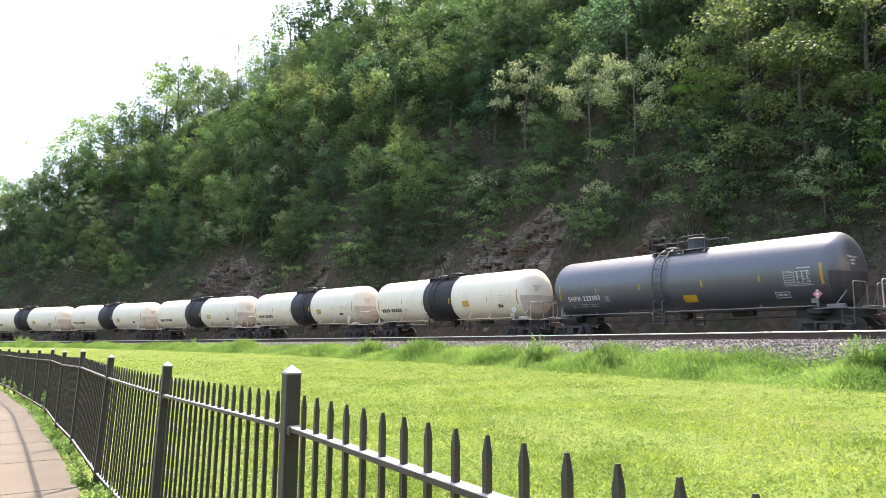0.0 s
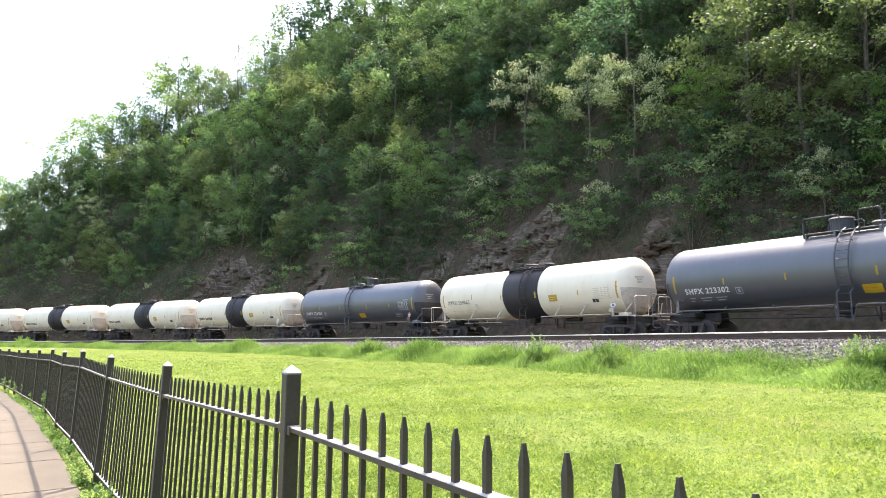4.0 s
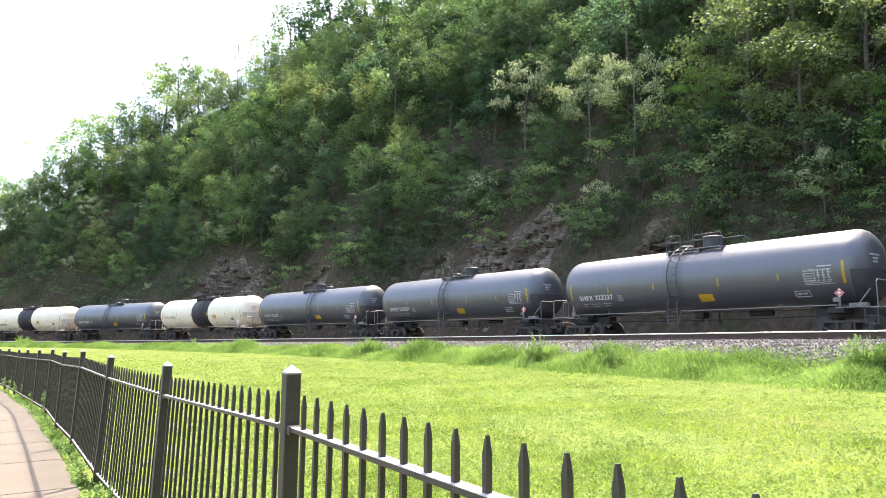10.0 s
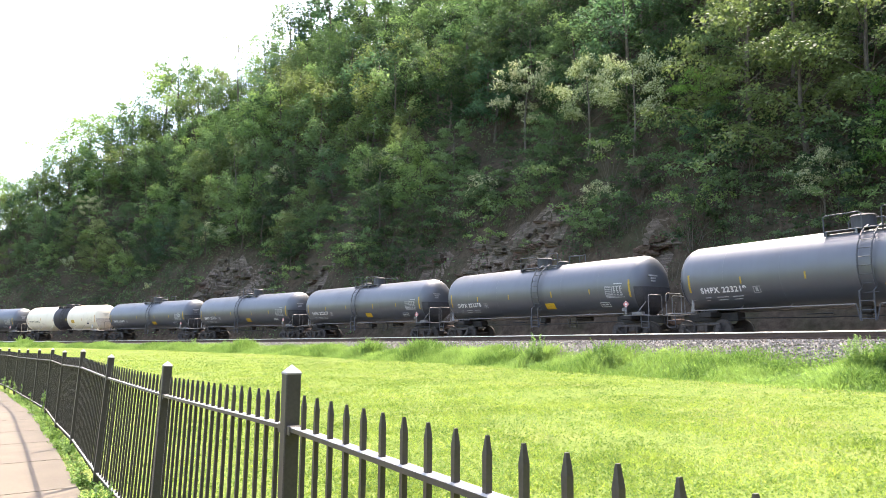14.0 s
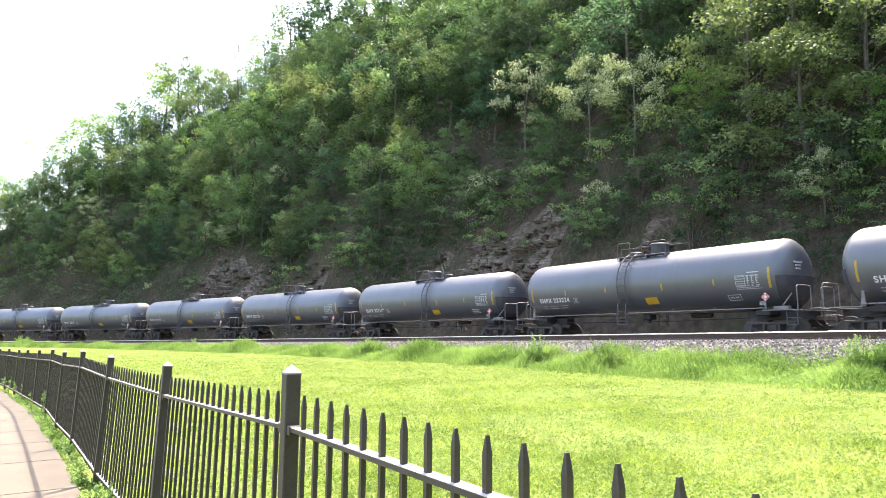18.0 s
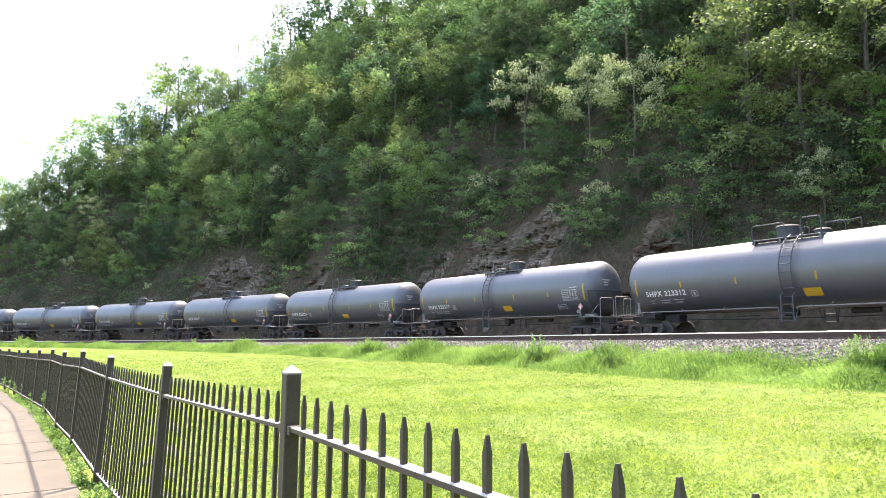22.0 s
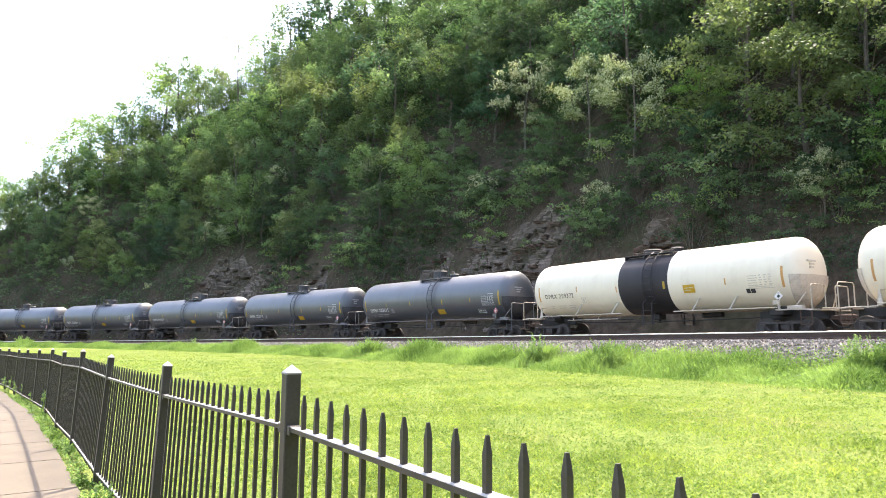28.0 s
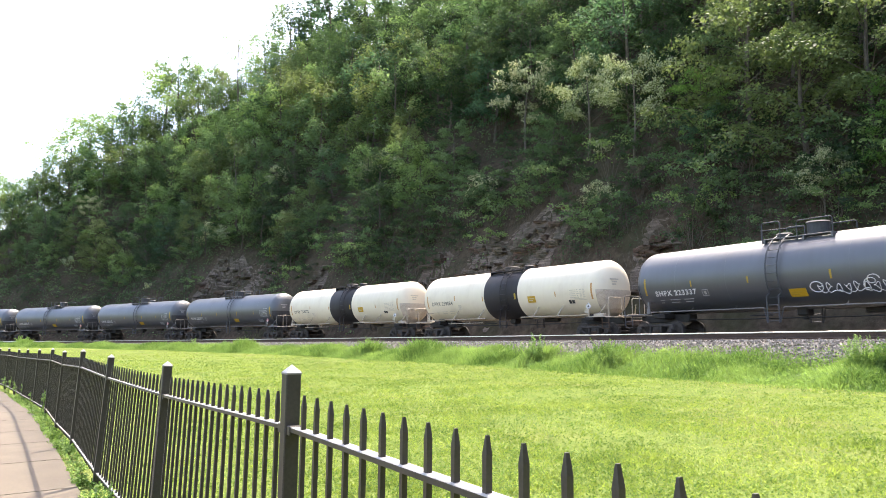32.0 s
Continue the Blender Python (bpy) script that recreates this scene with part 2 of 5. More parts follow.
M_GRASS = leaf_material("tall_grass_blade", (0.062, 0.125, 0.034), (0.245, 0.335, 0.125))
M_CLOVER = leaf_material("clover_leaf", (0.064, 0.120, 0.029), (0.180, 0.255, 0.072), glow=0.38)
M_WEED = leaf_material("weed_leaf", (0.12, 0.20, 0.070), (0.30, 0.40, 0.18))
M_TURF = leaf_material("mown_grass_blade", (0.108, 0.164, 0.036), (0.252, 0.300, 0.088), glow=0.46)


def ground_material():
    """Mown lawn inside the curve, stone bed under the tracks, leaf litter and soil on the hillside."""
    m, nt, b = material("ground_cover")
    at = nt.nodes.new("ShaderNodeAttribute")
    at.attribute_name = "cover"
    sep = nt.nodes.new("ShaderNodeSeparateColor")
    nt.links.new(at.outputs["Color"], sep.inputs[0])
    v = coords(nt)
    big, mid, fine = noise_node(nt, 0.35, 5, 0.6, v), noise_node(nt, 2.2, 4, 0.6, v), noise_node(nt, 28, 3, 0.6, v)
    lawn = ramp(nt, mid, (0.3, (0.102, 0.154, 0.031)), (0.7, (0.172, 0.222, 0.053)))
    lawn = mix(nt, ramp(nt, big, (0.50, (0, 0, 0)), (0.70, (0.45, 0.45, 0.45))), lawn, (0.25, 0.20, 0.092))
    lawn = mix(nt, 0.4, lawn, ramp(nt, fine, (0.35, (0.050, 0.080, 0.018)), (0.65, (0.190, 0.228, 0.066))))
    soil = ramp(nt, mid, (0.3, (0.042, 0.032, 0.022)), (0.7, (0.105, 0.080, 0.057)))
    soil = mix(nt, ramp(nt, big, (0.45, (0, 0, 0)), (0.65, (0.5, 0.5, 0.5))), soil, (0.032, 0.042, 0.018))
    old = ramp(nt, fine, (0.3, (0.035, 0.028, 0.024)), (0.7, (0.13, 0.112, 0.098)))
    stone = ramp(nt, fine, (0.3, (0.06, 0.054, 0.049)), (0.7, (0.27, 0.255, 0.24)))
    c = mix(nt, sep.outputs[0], soil, lawn)
    c = mix(nt, sep.outputs[1], c, mix(nt, sep.outputs[2], old, stone))
    nt.links.new(c, b.inputs["Base Color"])
    b.inputs["Roughness"].default_value = 0.95
    b.inputs["Specular IOR Level"].default_value = 0.05
    bump(nt, fine, 0.8, 0.05, b)
    return m


# ---- mesh helpers ----
def part(name, bm, mat, parent=None, label="", smooth_faces=False):
    me = bpy.data.meshes.new(name)
    bm.to_mesh(me)
    bm.free()
    me.materials.append(mat)
    if smooth_faces:
        for p in me.polygons:
            p.use_smooth = True
    ob = new(name, me)
    if parent:
        ob.parent = parent
    if label:
        ob["label"] = label
    return ob


def from_arrays(name, verts, faces, mat, parent=None):
    me = bpy.data.meshes.new(name)
    me.from_pydata([tuple(v) for v in verts] if not isinstance(verts, list) else verts, [], faces)
    me.materials.append(mat)
    me.update()
    ob = new(name, me)
    if parent:
        ob.parent = parent
    return ob


def quads(name, v, mat, parent=None):
    """A mesh of loose four-cornered pieces from an array n x 4 x 3."""
    n = len(v)
    me = bpy.data.meshes.new(name)
    me.vertices.add(n * 4)
    me.vertices.foreach_set("co", np.ascontiguousarray(v, dtype=np.float32).ravel())
    me.loops.add(n * 4)
    me.loops.foreach_set("vertex_index", np.arange(n * 4, dtype=np.int32))
    me.polygons.add(n)
    me.polygons.foreach_set("loop_start", np.arange(n, dtype=np.int32) * 4)
    me.polygons.foreach_set("loop_total", np.full(n, 4, dtype=np.int32))
    me.materials.append(mat)
    me.update(calc_edges=True)
    ob = new(name, me)
    if parent:
        ob.parent = parent
    return ob


def box(bm, x0, x1, y0, y1, z0, z1, bevel=0.0):
    r = bmesh.ops.create_cube(bm, size=1.0, matrix=Matrix.Translation(((x0 + x1) / 2, (y0 + y1) / 2, (z0 + z1) / 2)) @ Matrix.Diagonal((x1 - x0, y1 - y0, z1 - z0, 1)))
    if bevel:
        es = list({e for v in r["verts"] for e in v.link_edges})
        bmesh.ops.bevel(bm, geom=es, offset=bevel, segments=1, affect="EDGES")


def bar(bm, a, b, rad, sides=6, rad2=None):
    """A round bar from a to b."""
    a, b = Vector(a), Vector(b)
    d = b - a
    m = Matrix.Translation((a + b) / 2) @ d.to_track_quat("Z", "Y").to_matrix().to_4x4()
    bmesh.ops.create_cone(bm, cap_ends=True, segments=sides, radius1=rad, radius2=rad if rad2 is None else rad2, depth=d.length, matrix=m)


def pipe(bm, pts, rad, sides=6):
    """A bent tube through the points, in one piece."""
    pts = [Vector(p) for p in pts]
    rings = []
    ref = None
    for k, p in enumerate(pts):
        d = (pts[min(k + 1, len(pts) - 1)] - pts[max(k - 1, 0)]).normalized()
        if ref is None:
            ref = Vector((0, 0, 1)) if abs(d.z) < 0.9 else Vector((1, 0, 0))
        u = d.cross(ref).normalized()
        v = d.cross(u)
        ref = -v if v.dot(ref) < 0 else v
        v = ref
        u = d.cross(v).normalized()
        rings.append([bm.verts.new(p + (u * math.cos(2 * math.pi * i / sides) + v * math.sin(2 * math.pi * i / sides)) * rad) for i in range(sides)])
    made = []
    for a, b in zip(rings, rings[1:]):
        for i in range(sides):
            j = (i + 1) % sides
            made.append(bm.faces.new((a[i], a[j], b[j], b[i])))
    made += [bm.faces.new(rings[0][::-1]), bm.faces.new(rings[-1])]
    bmesh.ops.recalc_face_normals(bm, faces=made)


def turned(bm, profile, sides=24, axis="X"):
    """A body of revolution round x from (x, radius) pairs."""
    rings = []
    for x, r in profile:
        if r < 1e-4:
            rings.append([bm.verts.new((x, 0, 0))])
        else:
            rings.append([bm.verts.new((x, r * math.cos(2 * math.pi * k / sides), r * math.sin(2 * math.pi * k / sides))) for k in range(sides)])
    for p, q in zip(rings, rings[1:]):
        for k in range(sides):
            j = (k + 1) % sides
            if len(p) == 1:
                bm.faces.new((p[0], q[k], q[j]))
            elif len(q) == 1:
                bm.faces.new((p[k], q[0], p[j]))
            else:
                bm.faces.new((p[k], q[k], q[j], p[j]))
    bmesh.ops.recalc_face_normals(bm, faces=bm.faces)


# ---- ground: one sheet from the park over the tracks and up the hill to the horizon ----
def build_ground():
    ws = list(np.arange(-3.0, 15.01, 0.45)) + list(np.arange(16.5, 60, 2.0)) + [70, 90, 115, 140, 160, 172]
    ws = sorted(ws + list(-np.arange(3.6, 14, 0.7)) + list(-np.arange(14.5, 80, 2.2)) + [-90, -120, -180, -300, -600, -1200, -2500])
    ang = np.unique(np.concatenate([np.arange(-50, 130, 0.6), np.arange(130, 310.1, 4.0)]))
    ang = ang[:-1] if abs(ang[-1] - 310) < 1e-6 else ang
    A, W = np.meshgrid(np.radians(ang), np.array(ws), indexing="ij")
    r = RAD - W
    X, Y = CX + r * np.sin(A), CY + r * np.cos(A)
    Z = ground_z(X, Y)
    na, nw = A.shape
    verts = np.stack([X, Y, Z], -1).reshape(-1, 3)
    faces = []
    for i in range(na):
        i2 = (i + 1) % na
        for j in range(nw - 1):
            faces.append((i * nw + j, i * nw + j + 1, i2 * nw + j + 1, i2 * nw + j))
    ob = from_arrays("ground", verts.tolist(), faces, ground_material())
    me = ob.data
    for p in me.polygons:
        p.use_smooth = True
    col = me.color_attributes.new("cover", "FLOAT_COLOR", "POINT")
    w = W.ravel()
    lawn = smooth(11.4, 12.4, w)
    stone = (1 - smooth(11.0, 12.0, w)) * smooth(-4.0, -3.0, w)
    col.data.foreach_set("color", np.stack([lawn, stone, smooth(8.9, 9.7, w), 0 * w + 1], -1).astype(np.float32).ravel())
    tagged(ob, "mown lawn, stone track bed and leafy hillside ground", "ground", kind="structure")


build_ground()


# ---- tracks ----
def rail_profile():
    return [(-0.075, -0.185), (0.075, -0.185), (0.075, -0.172), (0.012, -0.15), (0.010, -0.045), (0.036, -0.035), (0.036, -0.006),
            (0.026, 0.0), (-0.026, 0.0), (-0.036, -0.006), (-0.036, -0.035), (-0.010, -0.045), (-0.012, -0.15), (-0.075, -0.172)]


def build_rail(w, track, place):
    prof = rail_profile()
    n = len(prof)
    verts, faces, mats = [], [], []
    ss = np.arange(-150, 401, 2.0)
    for i, s in enumerate(ss):
        for y, z in prof:
            verts.append(tuple(place(s, w - y, z)))
        if i:
            for k in range(n):
                j = (k + 1) % n
                faces.append(((i - 1) * n + k, (i - 1) * n + j, i * n + j, i * n + k))
                mats.append(1 if k in (5, 6, 7, 8, 9) else 0)
    ob = from_arrays("rail", verts, faces, M_RAIL, track)
    ob.data.materials.append(M_RAILTOP)
    ob.data.polygons.foreach_set("material_index", mats)


def build_track(w, label, near, place=on_track):
    track = new("railway_track")
    tagged(track, label, "railway track", "tracks round the curve", "structure")
    for side in (-GAUGE / 2, GAUGE / 2):
        build_rail(w + side, track, place)
    bm = bmesh.new()
    box(bm, -0.115, 0.115, -1.3, 1.3, -0.17, 0.0, 0.012)
    first = part("tie", bm, M_TIE, track)
    plate = bmesh.new()
    for y in (-GAUGE / 2, GAUGE / 2):
        box(plate, -0.09, 0.09, y - 0.19, y + 0.19, 0.0, 0.02)
        for dx in (-0.05, 0.05):
            for dy in (-0.1, 0.1):
                bar(plate, (dx, y + dy, 0.0), (dx, y + dy, 0.06), 0.014, 5)
    plates = part("tie_plate", plate, M_RUST, track)
    step = 0.56
    lo, hi = near
    count = 0
    s = lo
    while s < hi:
        m = Matrix.Translation(place(s, w, -0.205)) @ pose(0, 0, 0, 0, 0, math.degrees(heading(s)) + rnd.uniform(-0.8, 0.8))
        for k, o in enumerate((first, plates)):
            ob = o if count == 0 else o.copy()
            if count:
                scene.collection.objects.link(ob)
            ob.matrix_basis = m
        count += 1
        s += step
    return track


build_track(8.6, "rusty steel rails on timber ties in pale ballast", (120, 186))
build_track(4.3, "rusty steel rails of the middle track", (140, 178))
build_track(0.0, "steel rails under the passing tank train", (140, 180), lambda s, w, dz: on_main(s, dz, w))


# ---- tank cars: x along the car, near side at -y, z from the rail head ----
TR, HC = 1.455, 2.712
HALF = 6.88
RAIL_H = 1.305
WHEEL_R = 0.457
WHEELSETS = []


def on_tank(x, z, off=0.006, side=-1):
    """A point of the shell's side at that height."""
    sn = max(-1, min(1, (z - HC) / TR))
    return Vector((x, side * (TR + off) * math.sqrt(1 - sn * sn), HC + (TR + off) * sn))


def patch(bm, x0, x1, z0, z1, off=0.006, rows=4, side=-1):
    """A thin curved piece lying on the shell."""
    lo, hi = math.asin(max(-1, (z0 - HC) / TR)), math.asin(min(1, (z1 - HC) / TR))
    grid = []
    for k in range(rows + 1):
        f = lo + (hi - lo) * k / rows
        for rr in (TR - 0.01, TR + off):
            grid.append([bm.verts.new((x, side * rr * math.cos(f), HC + rr * math.sin(f))) for x in (x0, x1)])
    for k in range(rows):
        a, b, c, d = grid[2 * k], grid[2 * k + 1], grid[2 * k + 2], grid[2 * k + 3]
        bm.faces.new((b[0], b[1], d[1], d[0]))
        bm.faces.new((a[0], b[0], d[0], c[0]))
        bm.faces.new((a[1], c[1], d[1], b[1]))
    a, b = grid[0], grid[1]
    bm.faces.new((a[0], a[1], b[1], b[0]))
    a, b = grid[-2], grid[-1]
    bm.faces.new((b[0], b[1], a[1], a[0]))
    bmesh.ops.recalc_face_normals(bm, faces=bm.faces)


def lettering(text, size, x0, z0, mat, parent, stretch=1.0, bold=0.012):
    """Words painted on the shell, bent round it."""
    cu = bpy.data.curves.new("lettering", "FONT")
    cu.body, cu.size, cu.offset = text, size, bold
    cu.space_character = 1.18
    tmp = bpy.data.objects.new("lettering", cu)
    scene.collection.objects.link(tmp)
    me = bpy.data.meshes.new_from_object(tmp)
    bpy.data.objects.remove(tmp)
    f0 = math.asin((z0 - HC) / TR)
    rr = TR + 0.007
    for v in me.vertices:
        f = f0 + v.co.y / TR
        v.co = (x0 + v.co.x * stretch, -rr * math.cos(f), HC + rr * math.sin(f))
    me.name = "lettering"
    me.materials.clear()
    me.materials.append(mat)
    ob = new("lettering", me)
    ob.parent = parent
    return ob


def shell_profile(grow=0.0):
    pts = []
    depth = 0.68
    for k in range(9):
        a = math.pi / 2 * (1 - k / 8)
        pts.append((-HALF - depth * math.sin(a) - grow, (TR + grow) * math.cos(a) ** 0.8 if k else 0.0))
    for x in (-5.2, -2.6, 0, 2.6, 5.2):
        pts.append((x, TR + grow))
    return pts + [(-x, r) for x, r in reversed(pts[:9])]


def build_truck(car, x):
    bm = bmesh.new()
    box(bm, x - 0.2, x + 0.2, -1.05, 1.05, 0.42, 0.72, 0.03)
    box(bm, x - 0.35, x + 0.35, -0.32, 0.32, 0.70, 0.86, 0.03)
    truck = part("truck", bm, M_TRUCK, car)
    for side in (-1, 1):
        y = side * 1.02
        f = bmesh.new()
        box(f, x - 0.98, x + 0.98, y - 0.07, y + 0.07, 0.66, 0.76, 0.02)
        box(f, x - 0.5, x + 0.5, y - 0.09, y + 0.09, 0.16, 0.27, 0.02)
        for d in (-1, 1):
            bar(f, (x + d * 0.92, y, 0.60), (x + d * 0.42, y, 0.22), 0.065, 6)
            box(f, x + d * 0.30 - 0.05, x + d * 0.30 + 0.05, y - 0.09, y + 0.09, 0.22, 0.70, 0.015)
            box(f, x + d * 0.89 - 0.12, x + d * 0.89 + 0.12, y - 0.08, y + 0.08, 0.42, 0.68, 0.03)
        part("side_frame", f, M_TRUCK, truck)
        sp = bmesh.new()
        for dx in (-0.14, 0.0, 0.14):
            for k in range(5):
                bmesh.ops.create_cone(sp, cap_ends=True, segments=8, radius1=0.062, radius2=0.062, depth=0.03, matrix=Matrix.Translation((x + dx, y, 0.295 + 0.045 * k)))
        part("spring_group", sp, M_RUST, truck)
        for d in (-1, 1):
            cap = bmesh.new()
            bar(cap, (x + d * 0.89, y, WHEEL_R), (x + d * 0.89, y + side * 0.17, WHEEL_R), 0.115, 10, 0.10)
            part("bearing_cap", cap, M_TRUCK, truck)
    for d in (-1, 1):
        w = bmesh.new()
        turned(w, [(-1.0, 0.0), (-1.0, 0.075), (-0.80, 0.075), (-0.80, 0.14), (-0.815, 0.36), (-0.825, WHEEL_R - 0.01), (-0.815, WHEEL_R), (-0.715, WHEEL_R + 0.005),
                   (-0.71, WHEEL_R + 0.026), (-0.685, WHEEL_R + 0.02), (-0.68, 0.37), (-0.70, 0.14), (-0.68, 0.085), (0.68, 0.085), (0.70, 0.14), (0.68, 0.37),
                   (0.685, WHEEL_R + 0.02), (0.71, WHEEL_R + 0.026), (0.715, WHEEL_R + 0.005), (0.815, WHEEL_R), (0.825, WHEEL_R - 0.01), (0.815, 0.36), (0.80, 0.14), (0.80, 0.075), (1.0, 0.075), (1.0, 0.0)], 20)
        for k in range(5):
            a = 2 * math.pi * k / 5
            for yy in (-0.83, 0.83):
                bmesh.ops.create_cone(w, cap_ends=True, segments=6, radius1=0.03, radius2=0.03, depth=0.03,
                                      matrix=Matrix.Translation((yy, 0.24 * math.cos(a), 0.24 * math.sin(a))) @ pose(0, 0, 0, 0, 90, 0))
        bmesh.ops.rotate(w, verts=w.verts, matrix=pose(0, 0, 0, 0, 0, 90).to_3x3())
        ws = part("wheelset", w, M_TRUCK, truck)
        ws.matrix_parent_inverse = Matrix.Translation((x + d * 0.89, 0, 0))
        ws.location = (0, 0, WHEEL_R)


def build_car(white, lad, sg, mid, lx):
    """lad: the ladder's place along the car; sg: which way the top fittings face; mid: the middle of the top platform or of the black band; lx: the yellow label."""
    car = new("tank_car")
    paint, pipe_m, low = (M_WHITE, M_PIPE_W, M_UNDER_W) if white else (M_GREY, M_GALV, M_UNDER)
    tape = M_ORANGE if white else M_YELLOW
    bm = bmesh.new()
    turned(bm, shell_profile(), 48)
    bmesh.ops.translate(bm, verts=bm.verts, vec=(0, 0, HC))
    part("tank_shell", bm, paint, car, smooth_faces=True)
    # weld seams round the shell
    for x in (-5.0, -2.5, 2.5, 5.0):
        s = bmesh.new()
        turned(s, [(x - 0.018, TR - 0.01), (x - 0.012, TR + 0.002), (x + 0.012, TR + 0.002), (x + 0.018, TR - 0.01)], 48)
        bmesh.ops.translate(s, verts=s.verts, vec=(0, 0, HC))
        part("weld_seam", s, paint, car, smooth_faces=True)
    if white:
        b = bmesh.new()
        turned(b, [(mid + q * e, TR + o) for q, es in ((-1, ((1.405, -0.01), (1.405, 0.003), (1.40, 0.006))), (1, ((1.40, 0.006), (1.405, 0.003), (1.405, -0.01)))) for e, o in es], 48)
        bmesh.ops.translate(b, verts=b.verts, vec=(0, 0, HC))
        band = part("centre_band", b, M_BAND, car, "black painted centre band", smooth_faces=True)
        b = bmesh.new()
        patch(b, mid + 1.13, mid + 1.25, 2.34, 2.68, 0.012)
        part("reflector", b, M_YELLOW, car)
    # centre sill stubs, bolsters, couplers
    for d in (-1, 1):
        b = bmesh.new()
        xa, xb = sorted((d * 5.2, d * 7.95))
        box(b, xa, xb, -0.28, 0.28, 0.86, 1.22, 0.02)
        xa, xb = sorted((d * 6.0, d * 6.6))
        box(b, xa, xb, -1.0, 1.0, 1.02, 1.25, 0.03)
        for y in (-0.5, 0.5):
            box(b, xa, xb, y - 0.10, y + 0.10, 1.2, 1.44, 0.02)
        part("stub_sill", b, M_UNDER, car)
        b = bmesh.new()
        xa, xb = sorted((d * 7.9, d * 8.28))
        box(b, xa, xb, -0.10, 0.10, 0.80, 0.98, 0.02)
        xa, xb = sorted((d * 8.22, d * 8.50))
        box(b, xa, xb, -0.15, 0.13, 0.76, 1.02, 0.04)
        coupler = part("coupler", b, M_RUST, car)
        b = bmesh.new()
        pipe(b, [(d * 8.0, -0.35, 0.86), (d * 8.2, -0.35, 0.62), (d * 8.42, -0.2, 0.5), (d * 8.5, -0.05, 0.55)], 0.025)
        part("air_hose", b, M_UNDER, car)
        # end platform across the car
        b = bmesh.new()
        xa, xb = sorted((d * 7.72, d * 8.02))
        box(b, xa, xb, -1.48, 1.48, 1.16, 1.21, 0.01)
        part("end_platform", b, pipe_m, car)
        # half-height head shield with a straight top edge
        b = bmesh.new()
        rows, cols, layers = 7, 10, []
        for off in (0.03, 0.06):
            grid = []
            for i in range(rows + 1):
                z = 1.24 + 1.34 * i / rows
                half = 0.97 * math.sqrt(max(0.2, TR ** 2 - (z - HC) ** 2))
                row = []
                for k in range(cols + 1):
                    y = half * (2 * k / cols - 1)
                    rho = min(0.99, math.hypot(y, z - HC) / TR)
                    row.append(b.verts.new((d * (HALF + 0.68 * (1 - rho ** 2.5) ** 0.5 + off), y, z)))
                grid.append(row)
            layers.append(grid)
        for grid in layers:
            for i in range(rows):
                for k in range(cols):
                    b.faces.new((grid[i][k], grid[i][k + 1], grid[i + 1][k + 1], grid[i + 1][k]))
        rim = [[(0, k) for k in range(cols + 1)], [(rows, k) for k in range(cols + 1)], [(i, 0) for i in range(rows + 1)], [(i, cols) for i in range(rows + 1)]]
        for line in rim:
            for p, q in zip(line, line[1:]):
                b.faces.new((layers[0][p[0]][p[1]], layers[0][q[0]][q[1]], layers[1][q[0]][q[1]], layers[1][p[0]][p[1]]))
        bmesh.ops.recalc_face_normals(b, faces=b.faces)
        part("head_shield", b, M_HOUSING if not white else low, car, "half-height steel head shield")
        # handrail across the end, corner ladders
        b = bmesh.new()
        xr = d * 7.95
        pipe(b, [(xr, -1.47, 1.2), (xr, -1.47, 2.08), (xr, -1.40, 2.15), (xr, -0.5, 2.15), (xr, -0.42, 2.08), (xr, -0.42, 1.2)], 0.021)
        part("end_handrail", b, pipe_m, car)
        b = bmesh.new()
        pipe(b, [(xr, 1.47, 1.2), (xr, 1.47, 2.08), (xr, 1.40, 2.15), (xr, 0.5, 2.15), (xr, 0.42, 2.08), (xr, 0.42, 1.2)], 0.021)
        part("end_handrail", b, pipe_m, car)
        for side in (-1, 1):
            b = bmesh.new()
            xa = d * 7.5
            for q in (0, 0.42):
                bar(b, (xa + d * q, side * 1.46, 1.2), (xa + d * q, side * 1.46, 0.62), 0.02)
            for z in (0.62, 0.9):
                bar(b, (xa, side * 1.46, z), (xa + d * 0.42, side * 1.46, z), 0.018)
            part("corner_step", b, M_RUST if white else M_LADDER, car)
            b = bmesh.new()
            xa, xb = sorted((d * 6.55, d * 7.72))
            box(b, xa, xb, min(side * 1.5, side * 1.2), max(side * 1.5, side * 1.2), 1.19, 1.235, 0.008)
            if d > 0:
                box(b, 7.0, 7.6, min(side * 1.5, side * 1.25), max(side * 1.5, side * 1.25), 1.23, 1.36, 0.02)
            part("side_step_board", b, pipe_m, car)
            b = bmesh.new()
            if d < 0:
                v = [b.verts.new((x, side * 1.49, z)) for x, z in ((-6.62, 1.24), (-6.42, 1.24), (-6.48, 1.78), (-6.54, 1.78))]
                v2 = [b.verts.new((c.co.x, side * 1.455, c.co.z)) for c in v]
                b.faces.new(v), b.faces.new(v2[::-1])
                for k in range(4):
                    b.faces.new((v[k], v2[k], v2[(k + 1) % 4], v[(k + 1) % 4]))
                bar(b, (-6.51, side * 1.47, 1.75), (-6.51, side * 1.1, 1.78), 0.02)
                bmesh.ops.recalc_face_normals(b, faces=b.faces)
                part("rail_bracket", b, pipe_m, car)
            else:
                pipe(b, [(7.35, side * 1.46, 1.36), (7.62, side * 1.2, 1.85)], 0.025)
                part("brake_rod", b, pipe_m, car)
    # brake wheel at the leading end
    b = bmesh.new()
    n = 14
